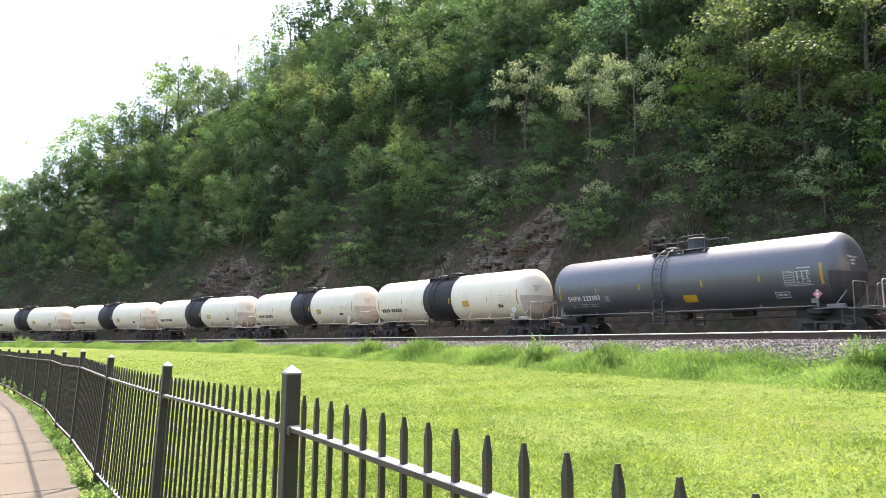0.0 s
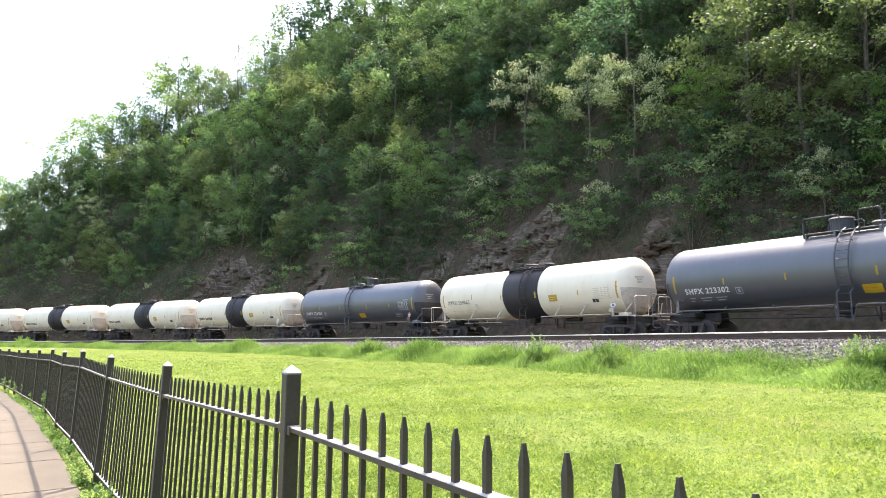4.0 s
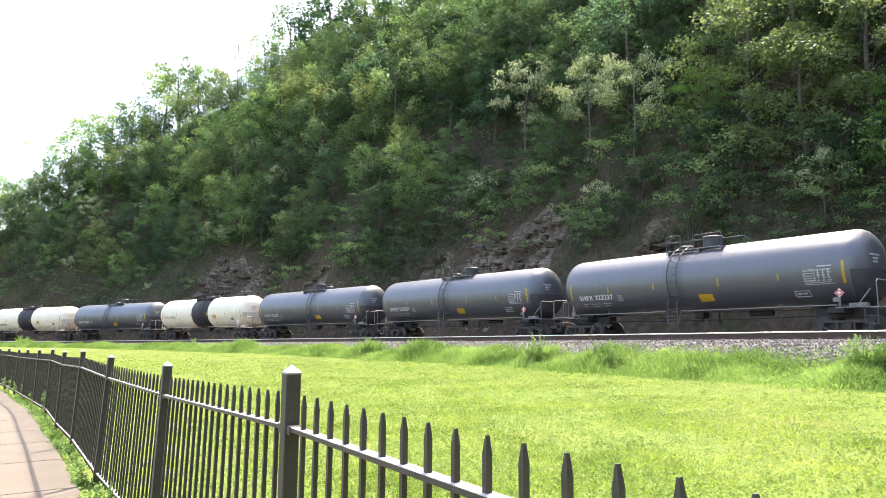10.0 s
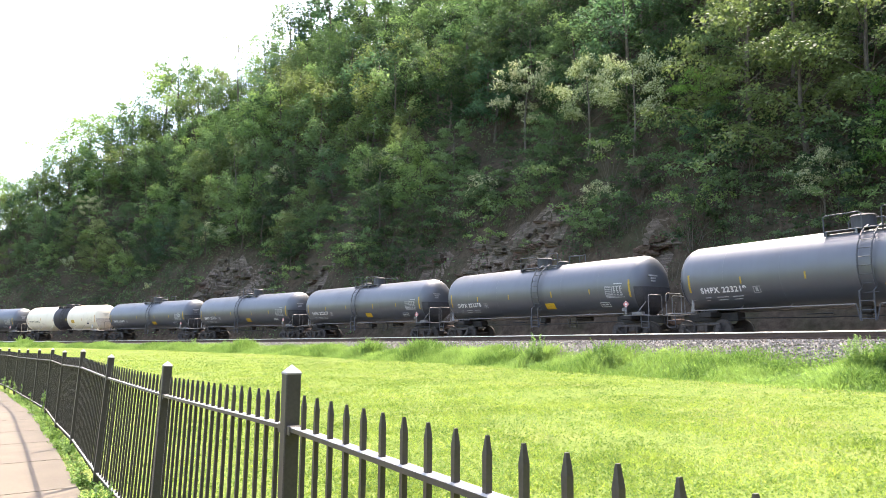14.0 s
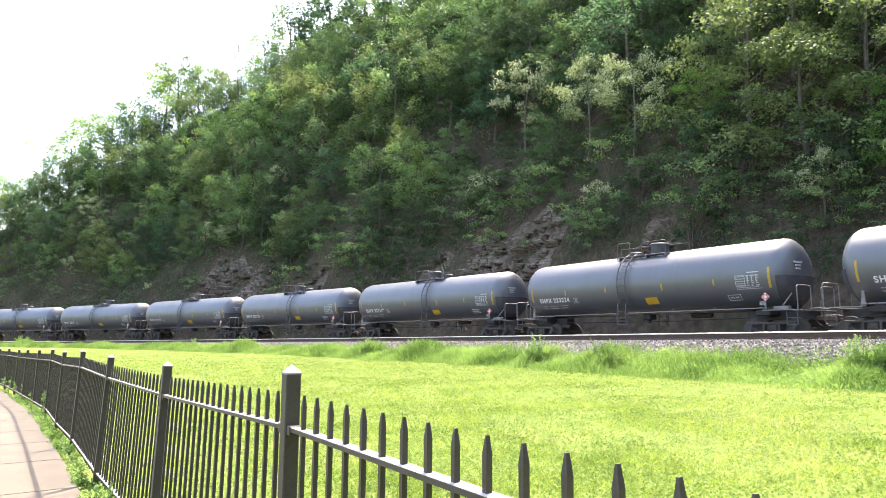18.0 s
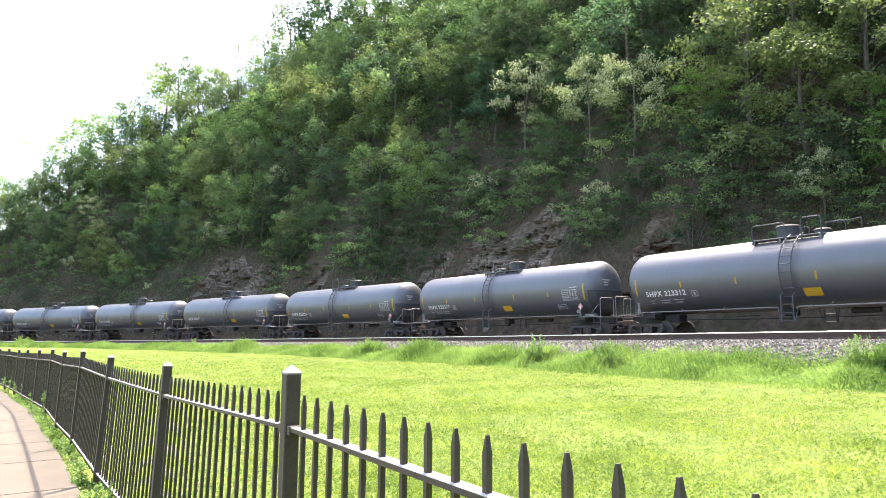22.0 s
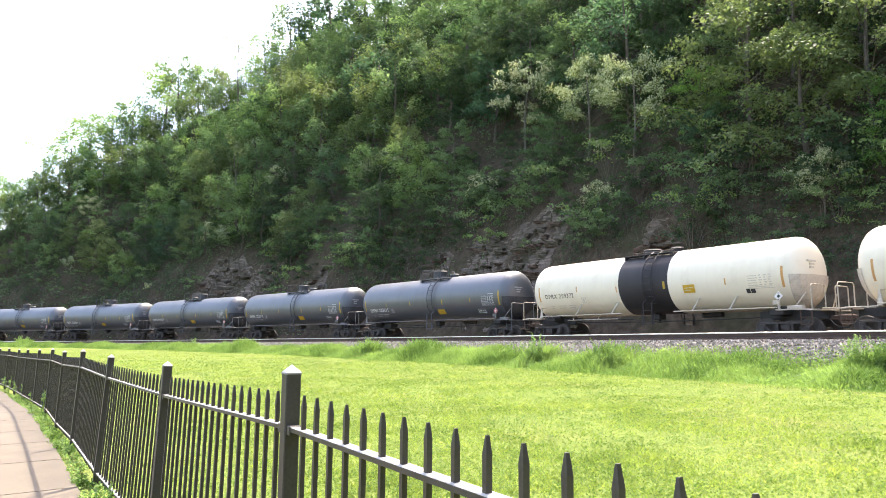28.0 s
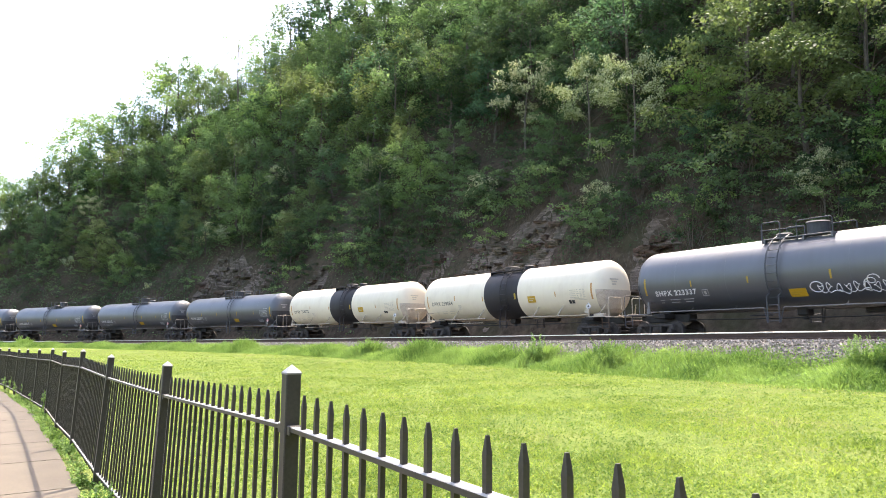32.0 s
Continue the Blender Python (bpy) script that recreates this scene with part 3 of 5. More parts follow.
    ring = [Vector((-8.06, 0.75 + 0.28 * math.cos(2 * math.pi * k / n), 2.0 + 0.28 * math.sin(2 * math.pi * k / n))) for k in range(n + 1)]
    pipe(b, ring, 0.02, 5)
    for k in range(0, n, 3):
        bar(b, (-8.06, 0.75, 2.0), ring[k], 0.014, 4)
    bar(b, (-8.08, 0.75, 2.0), (-7.6, 0.75, 1.95), 0.03)
    part("brake_wheel", b, M_UNDER, car)
    # side handrails with their brackets
    for side in (-1, 1):
        for a, c in ((-6.6, -1.04), (1.9, 6.6)) if white else ((-6.6, lad - 0.42), (lad + 0.42, 6.6)):
            b = bmesh.new()
            bar(b, (a, side * 1.49, RAIL_H), (c, side * 1.49, RAIL_H), 0.026)
            part("side_handrail", b, pipe_m, car)
        for x in ((-4.0, -1.65, 2.85, 4.61) if white else (-4.2, -2.1, 2.3, 4.4)):
            b = bmesh.new()
            bar(b, (x, side * 1.49, RAIL_H), (x + (0.22 if white else 0.08), side * (1.24 if white else 1.42), 1.86 if white else 1.44), 0.016 if not white else 0.034)
            part("rail_bracket", b, pipe_m, car)
    # ladders
    lm = M_BAND if white else M_LADDER
    for side in (-1, 1):
        for x in (lad - 0.24, lad + 0.24):
            b = bmesh.new()
            pts = []
            for k in range(8):
                f = math.radians(70 - 102 * k / 7)
                pts.append((x, side * (TR + 0.13) * math.cos(f), HC + (TR + 0.13) * math.sin(f)))
            pts += [(x, side * 1.56, 1.75), (x, side * 1.56, 0.72)]
            pipe(b, pts, 0.03, 5)
            part("ladder_stile", b, lm, car)
            for z in (2.0, 3.6):
                b = bmesh.new()
                bar(b, on_tank(x, z, 0.13, side), on_tank(x, z, -0.02, side), 0.02, 4)
                part("ladder_standoff", b, lm, car)
        for k in range(11):
            z = 0.78 + 0.31 * k
            if z > 1.7:
                f = math.asin(min(1, (z - HC) / (TR + 0.13)))
                y = (TR + 0.13) * math.cos(f)
            else:
                y = 1.56
            r = bmesh.new()
            bar(r, (lad - 0.24, side * y, z), (lad + 0.24, side * y, z), 0.017, 5)
            part("rung", r, lm, car)
        for x in (-0.40, 0.40):
            b = bmesh.new()
            bar(b, (lad + x, side * 1.50, RAIL_H), (lad + x * 0.7, side * 1.55, 0.75), 0.02)
            part("ladder_brace", b, lm, car)
    # top platform, railing, valve housing, manway
    tm = M_BAND if white else M_GREY

    def along(x):
        return (lad if white else mid) + sg * x

    for y in (-0.78, -0.55, 0.55, 0.78):
        b = bmesh.new()
        x0, x1 = sorted((along(-1.75), along(1.05)))
        box(b, x0, x1, y - 0.1, y + 0.1, 4.05, 4.09, 0.006)
        part("platform_plank", b, tm, car)
    for x in (-1.7, -0.6, 1.0):
        b = bmesh.new()
        box(b, along(x) - 0.04, along(x) + 0.04, -0.9, 0.9, 3.89, 4.05)
        part("platform_bracket", b, tm, car)
    if not white:
        for side in (-1, 1):
            y = side * 0.92
            b = bmesh.new()
            pipe(b, [(along(x), y, z) for x, z in ((-1.75, 3.89), (-1.75, 4.61), (-1.68, 4.67), (-0.45, 4.67), (-0.38, 4.59), (-0.38, 3.89))], 0.024, 5)
            part("top_railing", b, M_LADDER, car)
            b = bmesh.new()
            pipe(b, [(along(x), y, z) for x, z in ((0.30, 3.89), (0.30, 4.69), (0.36, 4.75), (1.0, 4.75), (1.06, 4.69), (1.06, 3.89))], 0.024, 5)
            part("top_railing", b, M_LADDER, car)
        b = bmesh.new()
        pipe(b, [(along(0.30), 0.92, 4.72), (along(1.3), 0.92, 4.72), (along(1.9), 0.4, 4.67), (along(1.9), 0.4, 4.09)], 0.02, 5)
        part("top_railing", b, M_LADDER, car)
        z1 = 4.61
    else:
        b = bmesh.new()
        for x in (-0.9, 0.9):
            bar(b, (along(x), -0.9, 3.8), (along(x), -0.9, 4.19), 0.02, 5)
        bar(b, (along(-1.2), -0.9, 4.16), (along(1.2), -0.9, 4.16), 0.02, 5)
        part("top_railing", b, M_BAND, car)
        z1 = 4.34
    b = bmesh.new()
    hm = M_BAND if white else M_HOUSING
    bmesh.ops.create_cone(b, cap_ends=True, segments=20, radius1=0.42, radius2=0.42, depth=z1 - 4.05, matrix=Matrix.Translation((along(-0.75), 0, (z1 + 4.05) / 2)))
    bmesh.ops.create_cone(b, cap_ends=True, segments=20, radius1=0.46, radius2=0.40, depth=0.06, matrix=Matrix.Translation((along(-0.75), 0, z1 + 0.03)))
    part("valve_housing", b, hm, car)
    b = bmesh.new()
    bmesh.ops.create_cone(b, cap_ends=True, segments=18, radius1=0.28, radius2=0.28, depth=0.28, matrix=Matrix.Translation((along(0.65), 0, 4.19)))
    bmesh.ops.create_cone(b, cap_ends=True, segments=18, radius1=0.33, radius2=0.27, depth=0.06, matrix=Matrix.Translation((along(0.65), 0, 4.34)))
    part("manway", b, hm, car)
    # bottom outlet, air reservoir, brake rigging
    b = bmesh.new()
    box(b, -0.22, 0.22, -0.25, 0.25, 1.0, 1.34, 0.05)
    bar(b, (0.0, 0, 0.85), (0.0, 0, 1.02), 0.10, 10)
    part("bottom_outlet", b, M_UNDER, car)
    b = bmesh.new()
    bar(b, (2.2, 0.25, 1.17), (3.2, 0.25, 1.17), 0.13, 12)
    part("air_reservoir", b, M_UNDER, car)
    b = bmesh.new()
    pipe(b, [(-5.4, -0.2, 0.98), (-2.0, -0.3, 0.92), (2.2, -0.3, 0.92), (5.4, -0.2, 0.98)], 0.025, 5)
    pipe(b, [(-2.0, -0.6, 1.05), (-1.0, -0.6, 1.05)], 0.03, 5)
    part("brake_rigging", b, M_UNDER, car)
    if white:
        b = bmesh.new()
        bar(b, (-4.6, -1.45, 1.06), (-1.3, -1.45, 1.06), 0.018, 5)
        for x in (-4.2, -2.5):
            bar(b, (x, -1.45, 1.06), (x, -1.49, 1.27), 0.018, 5)
        part("lower_rail", b, pipe_m, car)
    # markings
    for x, z0, z1, w in ((-6.70, 2.09, 2.86, 0.06), (6.86, 2.10, 2.92, 0.07), (-4.2 if not white else -3.95, 2.34 if not white else 2.48, 2.62 if not white else 2.78, 0.045), (-1.5 if not white else mid - 1.55, 2.34, 2.62, 0.045), (1.80, 2.28, 2.62, 0.05), (4.42, 2.34, 2.60, 0.045)):
        if white and 1.7 < x < 1.9:
            continue
        b = bmesh.new()
        patch(b, x - w * 0.7, x + w * 0.7, z0, z1, 0.007)
        part("reflector_stripe", b, tape, car)
    b = bmesh.new()
    patch(b, lx, lx + (0.58 if white else 0.66), 1.70 if not white else 2.10, 2.0 if not white else 2.45, 0.009)
    lab = part("yellow_label", b, M_LABEL, car)
    b = bmesh.new()
    patch(b, lx + 0.08, lx + 0.48, 1.86 if not white else 2.30, 1.89 if not white else 2.33, 0.013, 1)
    patch(b, lx + 0.08, lx + 0.38, 1.78 if not white else 2.20, 1.81 if not white else 2.23, 0.013, 1)
    part("printed_line", b, M_FADED if white else M_YELLOW, lab)
    ink = M_LETTER_B if white else M_LETTER_W
    faint = M_FADED if white else M_STENCIL
    b = bmesh.new()
    for k, (x0, x1) in enumerate(((5.42, 5.85), (5.90, 6.04), (6.10, 6.24), (6.30, 6.44))):
        for r in range(5):
            z = 2.22 + 0.095 * r
            patch(b, x0 + 0.02 * (r % 2), x1 - 0.03 * ((r + k) % 3), z, z + (0.05 if k else 0.035), 0.009, 1)
    for r in range(2):
        patch(b, 5.42, 6.52 - 0.12 * r, 2.10 + 0.06 * r, 2.125 + 0.06 * r, 0.009, 1)
    part("data_stencil", b, faint, car, "block of unreadable data stencils")
    if not white:
        b = bmesh.new()
        for x0, x1, z0, z1 in ((5.42, 5.84, 2.66, 2.675), (5.42, 5.84, 2.25, 2.265), (5.42, 5.435, 2.25, 2.675), (5.825, 5.84, 2.25, 2.675), (5.95, 6.46, 2.75, 2.79),
                               (5.95, 5.98, 2.34, 2.66), (6.13, 6.16, 2.34, 2.66), (6.31, 6.34, 2.34, 2.66), (5.90, 6.42, 2.64, 2.66)):
            patch(b, x0, x1, z0, z1, 0.012, 2)
        part("data_frame", b, M_DATA, car)
    b = bmesh.new()
    if white:
        patch(b, 5.28, 5.45, 1.94, 2.12, 0.009, 1), patch(b, 5.48, 5.66, 1.94, 2.12, 0.009, 1)
    else:
        for x0, x1, z0, z1, k in ((4.92, 5.50, 1.68, 1.70, 1), (4.92, 5.50, 1.89, 1.91, 1), (4.92, 4.945, 1.68, 1.91, 2), (5.475, 5.50, 1.68, 1.91, 2), (5.02, 5.18, 1.77, 1.83, 1), (5.23, 5.39, 1.77, 1.83, 1)):
            patch(b, x0, x1, z0, z1, 0.009, k)
    part("test_plate", b, ink if white else M_DATA, car)
    for r in range(2):
        for x0, x1 in ((-6.05, -5.8), (-5.5, -4.95), (-4.75, -4.25)):
            b = bmesh.new()
            patch(b, x0, x1 - 0.1 * r, 1.83 - 0.11 * r, 1.86 - 0.11 * r, 0.009, 1)
            part("capacity_line", b, faint, car)
    b = bmesh.new()
    for x0, x1, z0, z1 in ((-3.72, -3.42, 1.94, 1.965), (-3.72, -3.42, 2.175, 2.20), (-3.72, -3.70, 1.94, 2.2), (-3.44, -3.42, 1.94, 2.2), (-3.62, -3.52, 2.0, 2.14)):
        patch(b, x0, x1, z0, z1, 0.009, 1)
    part("data_stencil", b, faint, car)
    # small writing on the rear head
    b = bmesh.new()
    for r, (y0, y1) in enumerate(((-0.75, -0.1), (-0.6, -0.25), (-0.6, -0.3))):
        z = 3.12 - 0.13 * r
        y = (y0 + y1) / 2
        rho = math.hypot(y, z - HC) / TR
        x = HALF + 0.68 * math.sqrt(max(0, 1 - rho ** 2.5)) + 0.012
        box(b, x - 0.03, x + 0.012, y0, y1, z - 0.035, z + 0.035)
    part("data_stencil", b, faint, car)
    # hazard placard on its stalk
    b = bmesh.new()
    px, pz, py = 6.72, 1.74, -1.53
    d = 0.18
    v = [b.verts.new((px + a, py, pz + c)) for a, c in ((-d, 0), (0, -d), (d, 0), (0, d))]
    v2 = [b.verts.new((c.co.x, py + 0.012, c.co.z)) for c in v]
    b.faces.new(v), b.faces.new(v2[::-1])
    for k in range(4):
        b.faces.new((v[k], v2[k], v2[(k + 1) % 4], v[(k + 1) % 4]))
    bmesh.ops.recalc_face_normals(b, faces=b.faces)
    plac = part("placard", b, M_PLACARD if white else M_RED, car, "diamond hazard placard")
    b = bmesh.new()
    v = [b.verts.new((px + a, py - 0.004, pz + c)) for a, c in ((-0.07, 0.0), (0, -0.07), (0.07, 0.0), (0, 0.07))]
    b.faces.new(v)
    for a, c in ((0, 0.12), (0, -0.12)):
        w = [b.verts.new((px + a + p, py - 0.004, pz + c + q)) for p, q in ((-0.04, -0.015), (0.04, -0.015), (0.04, 0.015), (-0.04, 0.015))]
        b.faces.new(w)
    part("placard_symbol", b, M_LETTER_B if white else M_PLACARD, plac)
    b = bmesh.new()
    bar(b, (px - 0.02, -1.50, 1.25), (px - 0.02, -1.515, 1.6), 0.045, 6)
    box(b, px - 0.24, px - 0.04, -1.53, -1.50, 1.42, 1.58)
    part("placard_stalk", b, pipe_m, car)
    for x in (-6.5, 6.65):
        build_truck(car, x)
    return car


GREY_LABEL = "dark grey tank car with yellow stripes and ladder, on rails"
WHITE_LABEL = "cream-white tank car with black centre band and stained ends"
GREY_A, GREY_B = build_car(False, -0.4, -1, 0.0, 0.75), build_car(False, 0.7, 1, 0.8, 1.2)
WHITE, WHITE_B = build_car(True, 0.54, 1, 0.2, 2.37), build_car(True, -0.54, -1, -0.2, 2.2)
# small unevenness of the train's speed: seconds, metres
LAG = ((0.0, 0.0), (3.0, 0.0), (7.0, 0.08), (12.0, 0.14), (18.0, 0.10), (23.0, 0.05), (30.0, -0.06), (32.0, -0.08))
TURNED = (-2, 1, 2, 5, 6)
NUMBERS = {-3: "259865", -4: "223303", -2: "223302", -1: "223236", 0: "223237", 1: "223378", 2: "223219", 3: "223224", 4: "223277", 5: "223312", 6: "223311",
           7: "259372", 8: "259884", 9: "223337"}
WHITES = (-9, -8, -7, -6, -5, -3, 7, 8)


def car_pose(j, t):
    """A car stands on its two trucks, which follow the curve."""
    s = S_REF + PITCH * j - SPEED * (t - 13.0) + float(np.interp(t, *zip(*LAG)))
    a, b = on_main(s - 6.3), on_main(s + 6.3)
    d = (b - a).normalized()
    side = Vector((0, 0, 1)).cross(d).normalized()
    up = d.cross(side)
    m = Matrix((d, side, up)).transposed().to_4x4()
    m.translation = (a + b) / 2
    return m


CARS = []
for j in range(-9, 10):
    base = WHITE_B if j in (-9, -7, -5) else WHITE if j in WHITES else GREY_B if j in TURNED else GREY_A
    first = base.get("used") is None
    base["used"] = 1
    car = base if first else copy_thing(base, car_pose(j, 0))
    car.matrix_basis = car_pose(j, 0)
    CARS.append((j, car))
for j, car in CARS:
    if "used" in car:
        del car["used"]
    white = j in WHITES
    text = WHITE_LABEL if white else GREY_LABEL
    if j == 9:
        text = "dark grey tank car with pale graffiti scrawl and yellow label"
    tagged(car, text, "tank car", "tank cars of the train")
    if j in NUMBERS:
        if white:
            lettering("DPRX " + NUMBERS[j], 0.33, -6.28, 2.24, M_LETTER_B, car, 0.94, 0.003)
        else:
            lettering("SHPX " + NUMBERS[j], 0.34, -6.18, 2.04, M_LETTER_W, car, 0.97, 0.010)
    else:
        b = bmesh.new()
        for k in range(9):
            x = -6.35 + 0.24 * k + (0.14 if k > 3 else 0)
            patch(b, x, x + 0.16, 1.98, 2.2, 0.009, 1)
        part("lettering", b, M_LETTER_B if white else M_LETTER_W, car)

# pale scrawl of paint on the last grey car
last = CARS[-1][1]
for o in last.children:
    if o.name.startswith("yellow_label"):
        o.location.x = -0.65
b = bmesh.new()
pts = []
for k in range(300):
    u = k / 299
    a = 2 * math.pi * 12 * u
    x = 1.25 + 3.9 * u + 0.17 * math.cos(a)
    z = 1.93 + 0.13 * math.sin(a) + 0.07 * math.sin(2.3 * a + 1) + 0.05 * math.sin(0.31 * a)
    pts.append(on_tank(x, z, 0.012))
pipe(b, pts, 0.017, 4)
pts = [on_tank(1.2 + 0.24 * math.cos(0.42 * k), 2.02 + 0.19 * math.sin(0.42 * k), 0.012) for k in range(16)]
pipe(b, pts, 0.02, 4)
pts = [on_tank(3.25 + 0.17 * math.cos(0.5 * k) - 0.012 * k, 2.18 + 0.15 * math.sin(0.5 * k) - 0.02 * max(k - 10, 0), 0.012) for k in range(24)]
pipe(b, pts, 0.02, 4)
part("graffiti", b, M_LETTER_W, last, "illegible pale graffiti scrawl")


# ---- plants ----
def blades(rng, xy, height, width, lean=0.35):
    """Tapered blades standing on the ground at the places given."""
    n = len(xy)
    z = ground_z(xy[:, 0], xy[:, 1])
    base = np.stack([xy[:, 0], xy[:, 1], z - 0.01], 1)
    a = rng.uniform(0, 2 * math.pi, n)
    side = np.stack([np.cos(a), np.sin(a), 0 * a], 1) * (width * rng.uniform(0.6, 1.3, n))[:, None] * 0.5
    l = rng.normal(0, lean, (n, 2))
    h = height * rng.uniform(0.55, 1.2, n)
    tip = base + np.stack([l[:, 0] * h, l[:, 1] * h, h], 1)
    mid = base + np.stack([l[:, 0] * h * 0.3, l[:, 1] * h * 0.3, h * 0.55], 1)
    return np.stack([base - side, base + side, tip * 0.98 + mid * 0.02 + side * 0.15, mid - side * 0.9], 1)


def track_xy(s, w):
    a = s / RAD
    return np.stack([CX + (RAD - w) * np.sin(a), CY + (RAD - w) * np.cos(a)], 1)


# ---- woods on the hillside ----
def leaf_quads(rng, centres, normals, size, droop=0.25, jitter=0.75):
    """Rhombic leaves, each turned at random round its normal and a little bent down."""
    n = len(centres)
    nm = normals + rng.normal(0, jitter, (n, 3))
    nm /= np.linalg.norm(nm, axis=1)[:, None] + 1e-9
    a = np.cross(nm, rng.normal(0, 1, (n, 3)))
    a /= np.linalg.norm(a, axis=1)[:, None] + 1e-9
    b = np.cross(nm, a)
    ln = (size * rng.uniform(0.6, 1.25, n))[:, None]
    wd = ln * rng.uniform(0.45, 0.75, n)[:, None]
    tip = a * ln * 0.5
    tip2 = tip - nm * ln * droop * rng.uniform(0, 1, n)[:, None]
    side = b * wd * 0.5
    return np.stack([centres - tip, centres + side - nm * wd * 0.1, centres + tip2, centres - side - nm * wd * 0.1], 1)


def ball_points(rng, n, up=0.15):
    v = rng.normal(0, 1, (n, 3))
    v[:, 2] += up
    return v / np.linalg.norm(v, axis=1)[:, None]


def crown_mesh(rng, height, radius, limbs, leaves, size, low=0.3, sprays=5, puff=0.18):
    """Leaves in flat drooping sprays along limbs that leave the trunk in turn. Returns the leaves, the limbs' ends and the sprays' places."""
    ends, out, hubs = [], [], []
    for k in range(limbs):
        q = ((k + 0.5) / limbs) ** 0.75
        h = low + (0.97 - low) * q
        az = k * 2.39996 + rng.normal(0, 0.35)
        wide = math.sqrt(max(0.1, 1 - ((q - 0.46) / 0.60) ** 2))
        ln = radius * wide * rng.uniform(0.65, 1.25)
        away, side = np.array([math.cos(az), math.sin(az), 0.0]), np.array([-math.sin(az), math.cos(az), 0.0])
        start = np.array([0, 0, height * max(h - 0.15, 0.06)])
        end = away * ln + np.array([0, 0, height * (h + rng.uniform(-0.03, 0.03))])
        ends.append(end)
        for _ in range(sprays):
            t = rng.uniform(0.5, 1.05)
            hub = start + (end - start) * t + side * rng.normal(0, 0.2) * ln + np.array([0, 0, rng.normal(0, 0.025) * height])
            hubs.append(hub)
            a = radius * rng.uniform(0.13, 0.25)
            n = int(leaves / limbs / sprays * rng.uniform(0.5, 1.5)) + 2
            ang, r = rng.uniform(0, 6.283, n), rng.uniform(0, 1, n) ** 0.62 * a
            p = hub + away * (r * np.cos(ang) * 1.25)[:, None] + side * (r * np.sin(ang) * 0.85)[:, None]
            p[:, 2] += rng.normal(0, puff, n) * a - 0.55 * r * r / a
            up = away * 0.35 + np.array([0, 0, 0.85])
            out.append(leaf_quads(rng, p, np.tile(up, (n, 1)), size, 0.25, 0.45 if puff > 0.3 else 0.65))
    return np.concatenate(out), ends, np.array(hubs)


def trunk_mesh(bm, rng, height, base_r, ends, lean=0.03):
    pts = []
    dx, dy = rng.normal(0, lean, 2)
    steps = 7
    for k in range(steps + 1):
        u = k / steps
        pts.append((Vector((dx * height * u * (1 - u) + 0.12 * math.sin(3.1 * u + dx * 40), dy * height * u * (1 - u) + 0.12 * math.sin(4 * u), height * 0.84 * u - 0.6 * (k == 0))), base_r * (1 - 0.85 * u) + 0.02))
    for (a, ra), (b, rb) in zip(pts, pts[1:]):
        bar(bm, a, b, ra, 7, rb)
    for c in ends:
        u = min(0.9, max(0.08, c[2] / height - 0.15))
        i = int(u * steps)
        a = pts[i][0].lerp(pts[i + 1][0], u * steps - i)
        mid = a.lerp(Vector(c), 0.55) + Vector((0, 0, 0.25))
        bar(bm, a, mid, pts[i][1] * 0.24, 5, pts[i][1] * 0.15)
        bar(bm, mid, c, pts[i][1] * 0.15, 5, 0.01)


def blossom_quads(rng, hubs, count, spread, size):
    """Hanging clusters of small pale flowers and young leaves near the ends of the sprays."""
    c = hubs[rng.integers(0, len(hubs), count)] + rng.normal(0, 1, (count, 3)) * np.array([spread, spread, spread * 0.5])
    p = np.repeat(c, 7, 0) + rng.normal(0, 1, (count * 7, 3)) * np.array([0.08, 0.08, 0.12])
    return leaf_quads(rng, p, np.tile(np.array([[0.0, -0.3, 0.5]]), (len(p), 1)), size)


def make_tree(seed, radius, limbs, leaves, size, mat, bark, low, label, flowers=0, sprays=5, puff=0.18):
    """A tree 10 m high."""
    rng = np.random.default_rng(seed)
    tree = new("tree")
    v, ends, hubs = crown_mesh(rng, 10.0, radius, limbs, leaves, size, low, sprays, puff)
    bm = bmesh.new()
    trunk_mesh(bm, rng, 10.0, 0.17 if bark is M_BARK else 0.12, ends)
    part("trunk", bm, bark, tree)
    quads("crown", v, mat, tree)
    if flowers:
        quads("blossom", blossom_quads(rng, hubs, flowers, 0.34, 0.17), M_LEAF_P, tree)["label"] = "pale hanging blossom clusters"
    tagged(tree, label, "tree", "trees on the hillside")
    return tree


def make_bush(seed, height, radius, limbs, leaves, size, mat, label, flowers=0):
    rng = np.random.default_rng(seed)
    bush = new("bush")
    v, ends, hubs = crown_mesh(rng, height, radius, limbs, leaves, size, 0.12, 4)
    bm = bmesh.new()
    for c in ends:
        mid = Vector((c[0] * 0.35, c[1] * 0.35, c[2] * 0.6))
        bar(bm, (0, 0, -0.3), mid, 0.017, 5, 0.011)
        bar(bm, mid, Vector(c), 0.011, 4, 0.005)
    part("woody_stem", bm, M_BARK, bush)
    quads("foliage", v, mat, bush)
    if flowers:
        quads("blossom", blossom_quads(rng, hubs, flowers, 0.25, 0.14), M_LEAF_P, bush)["label"] = "pale blossom clusters"
    tagged(bush, label, "bush", "bushes on the slope")
    return bush


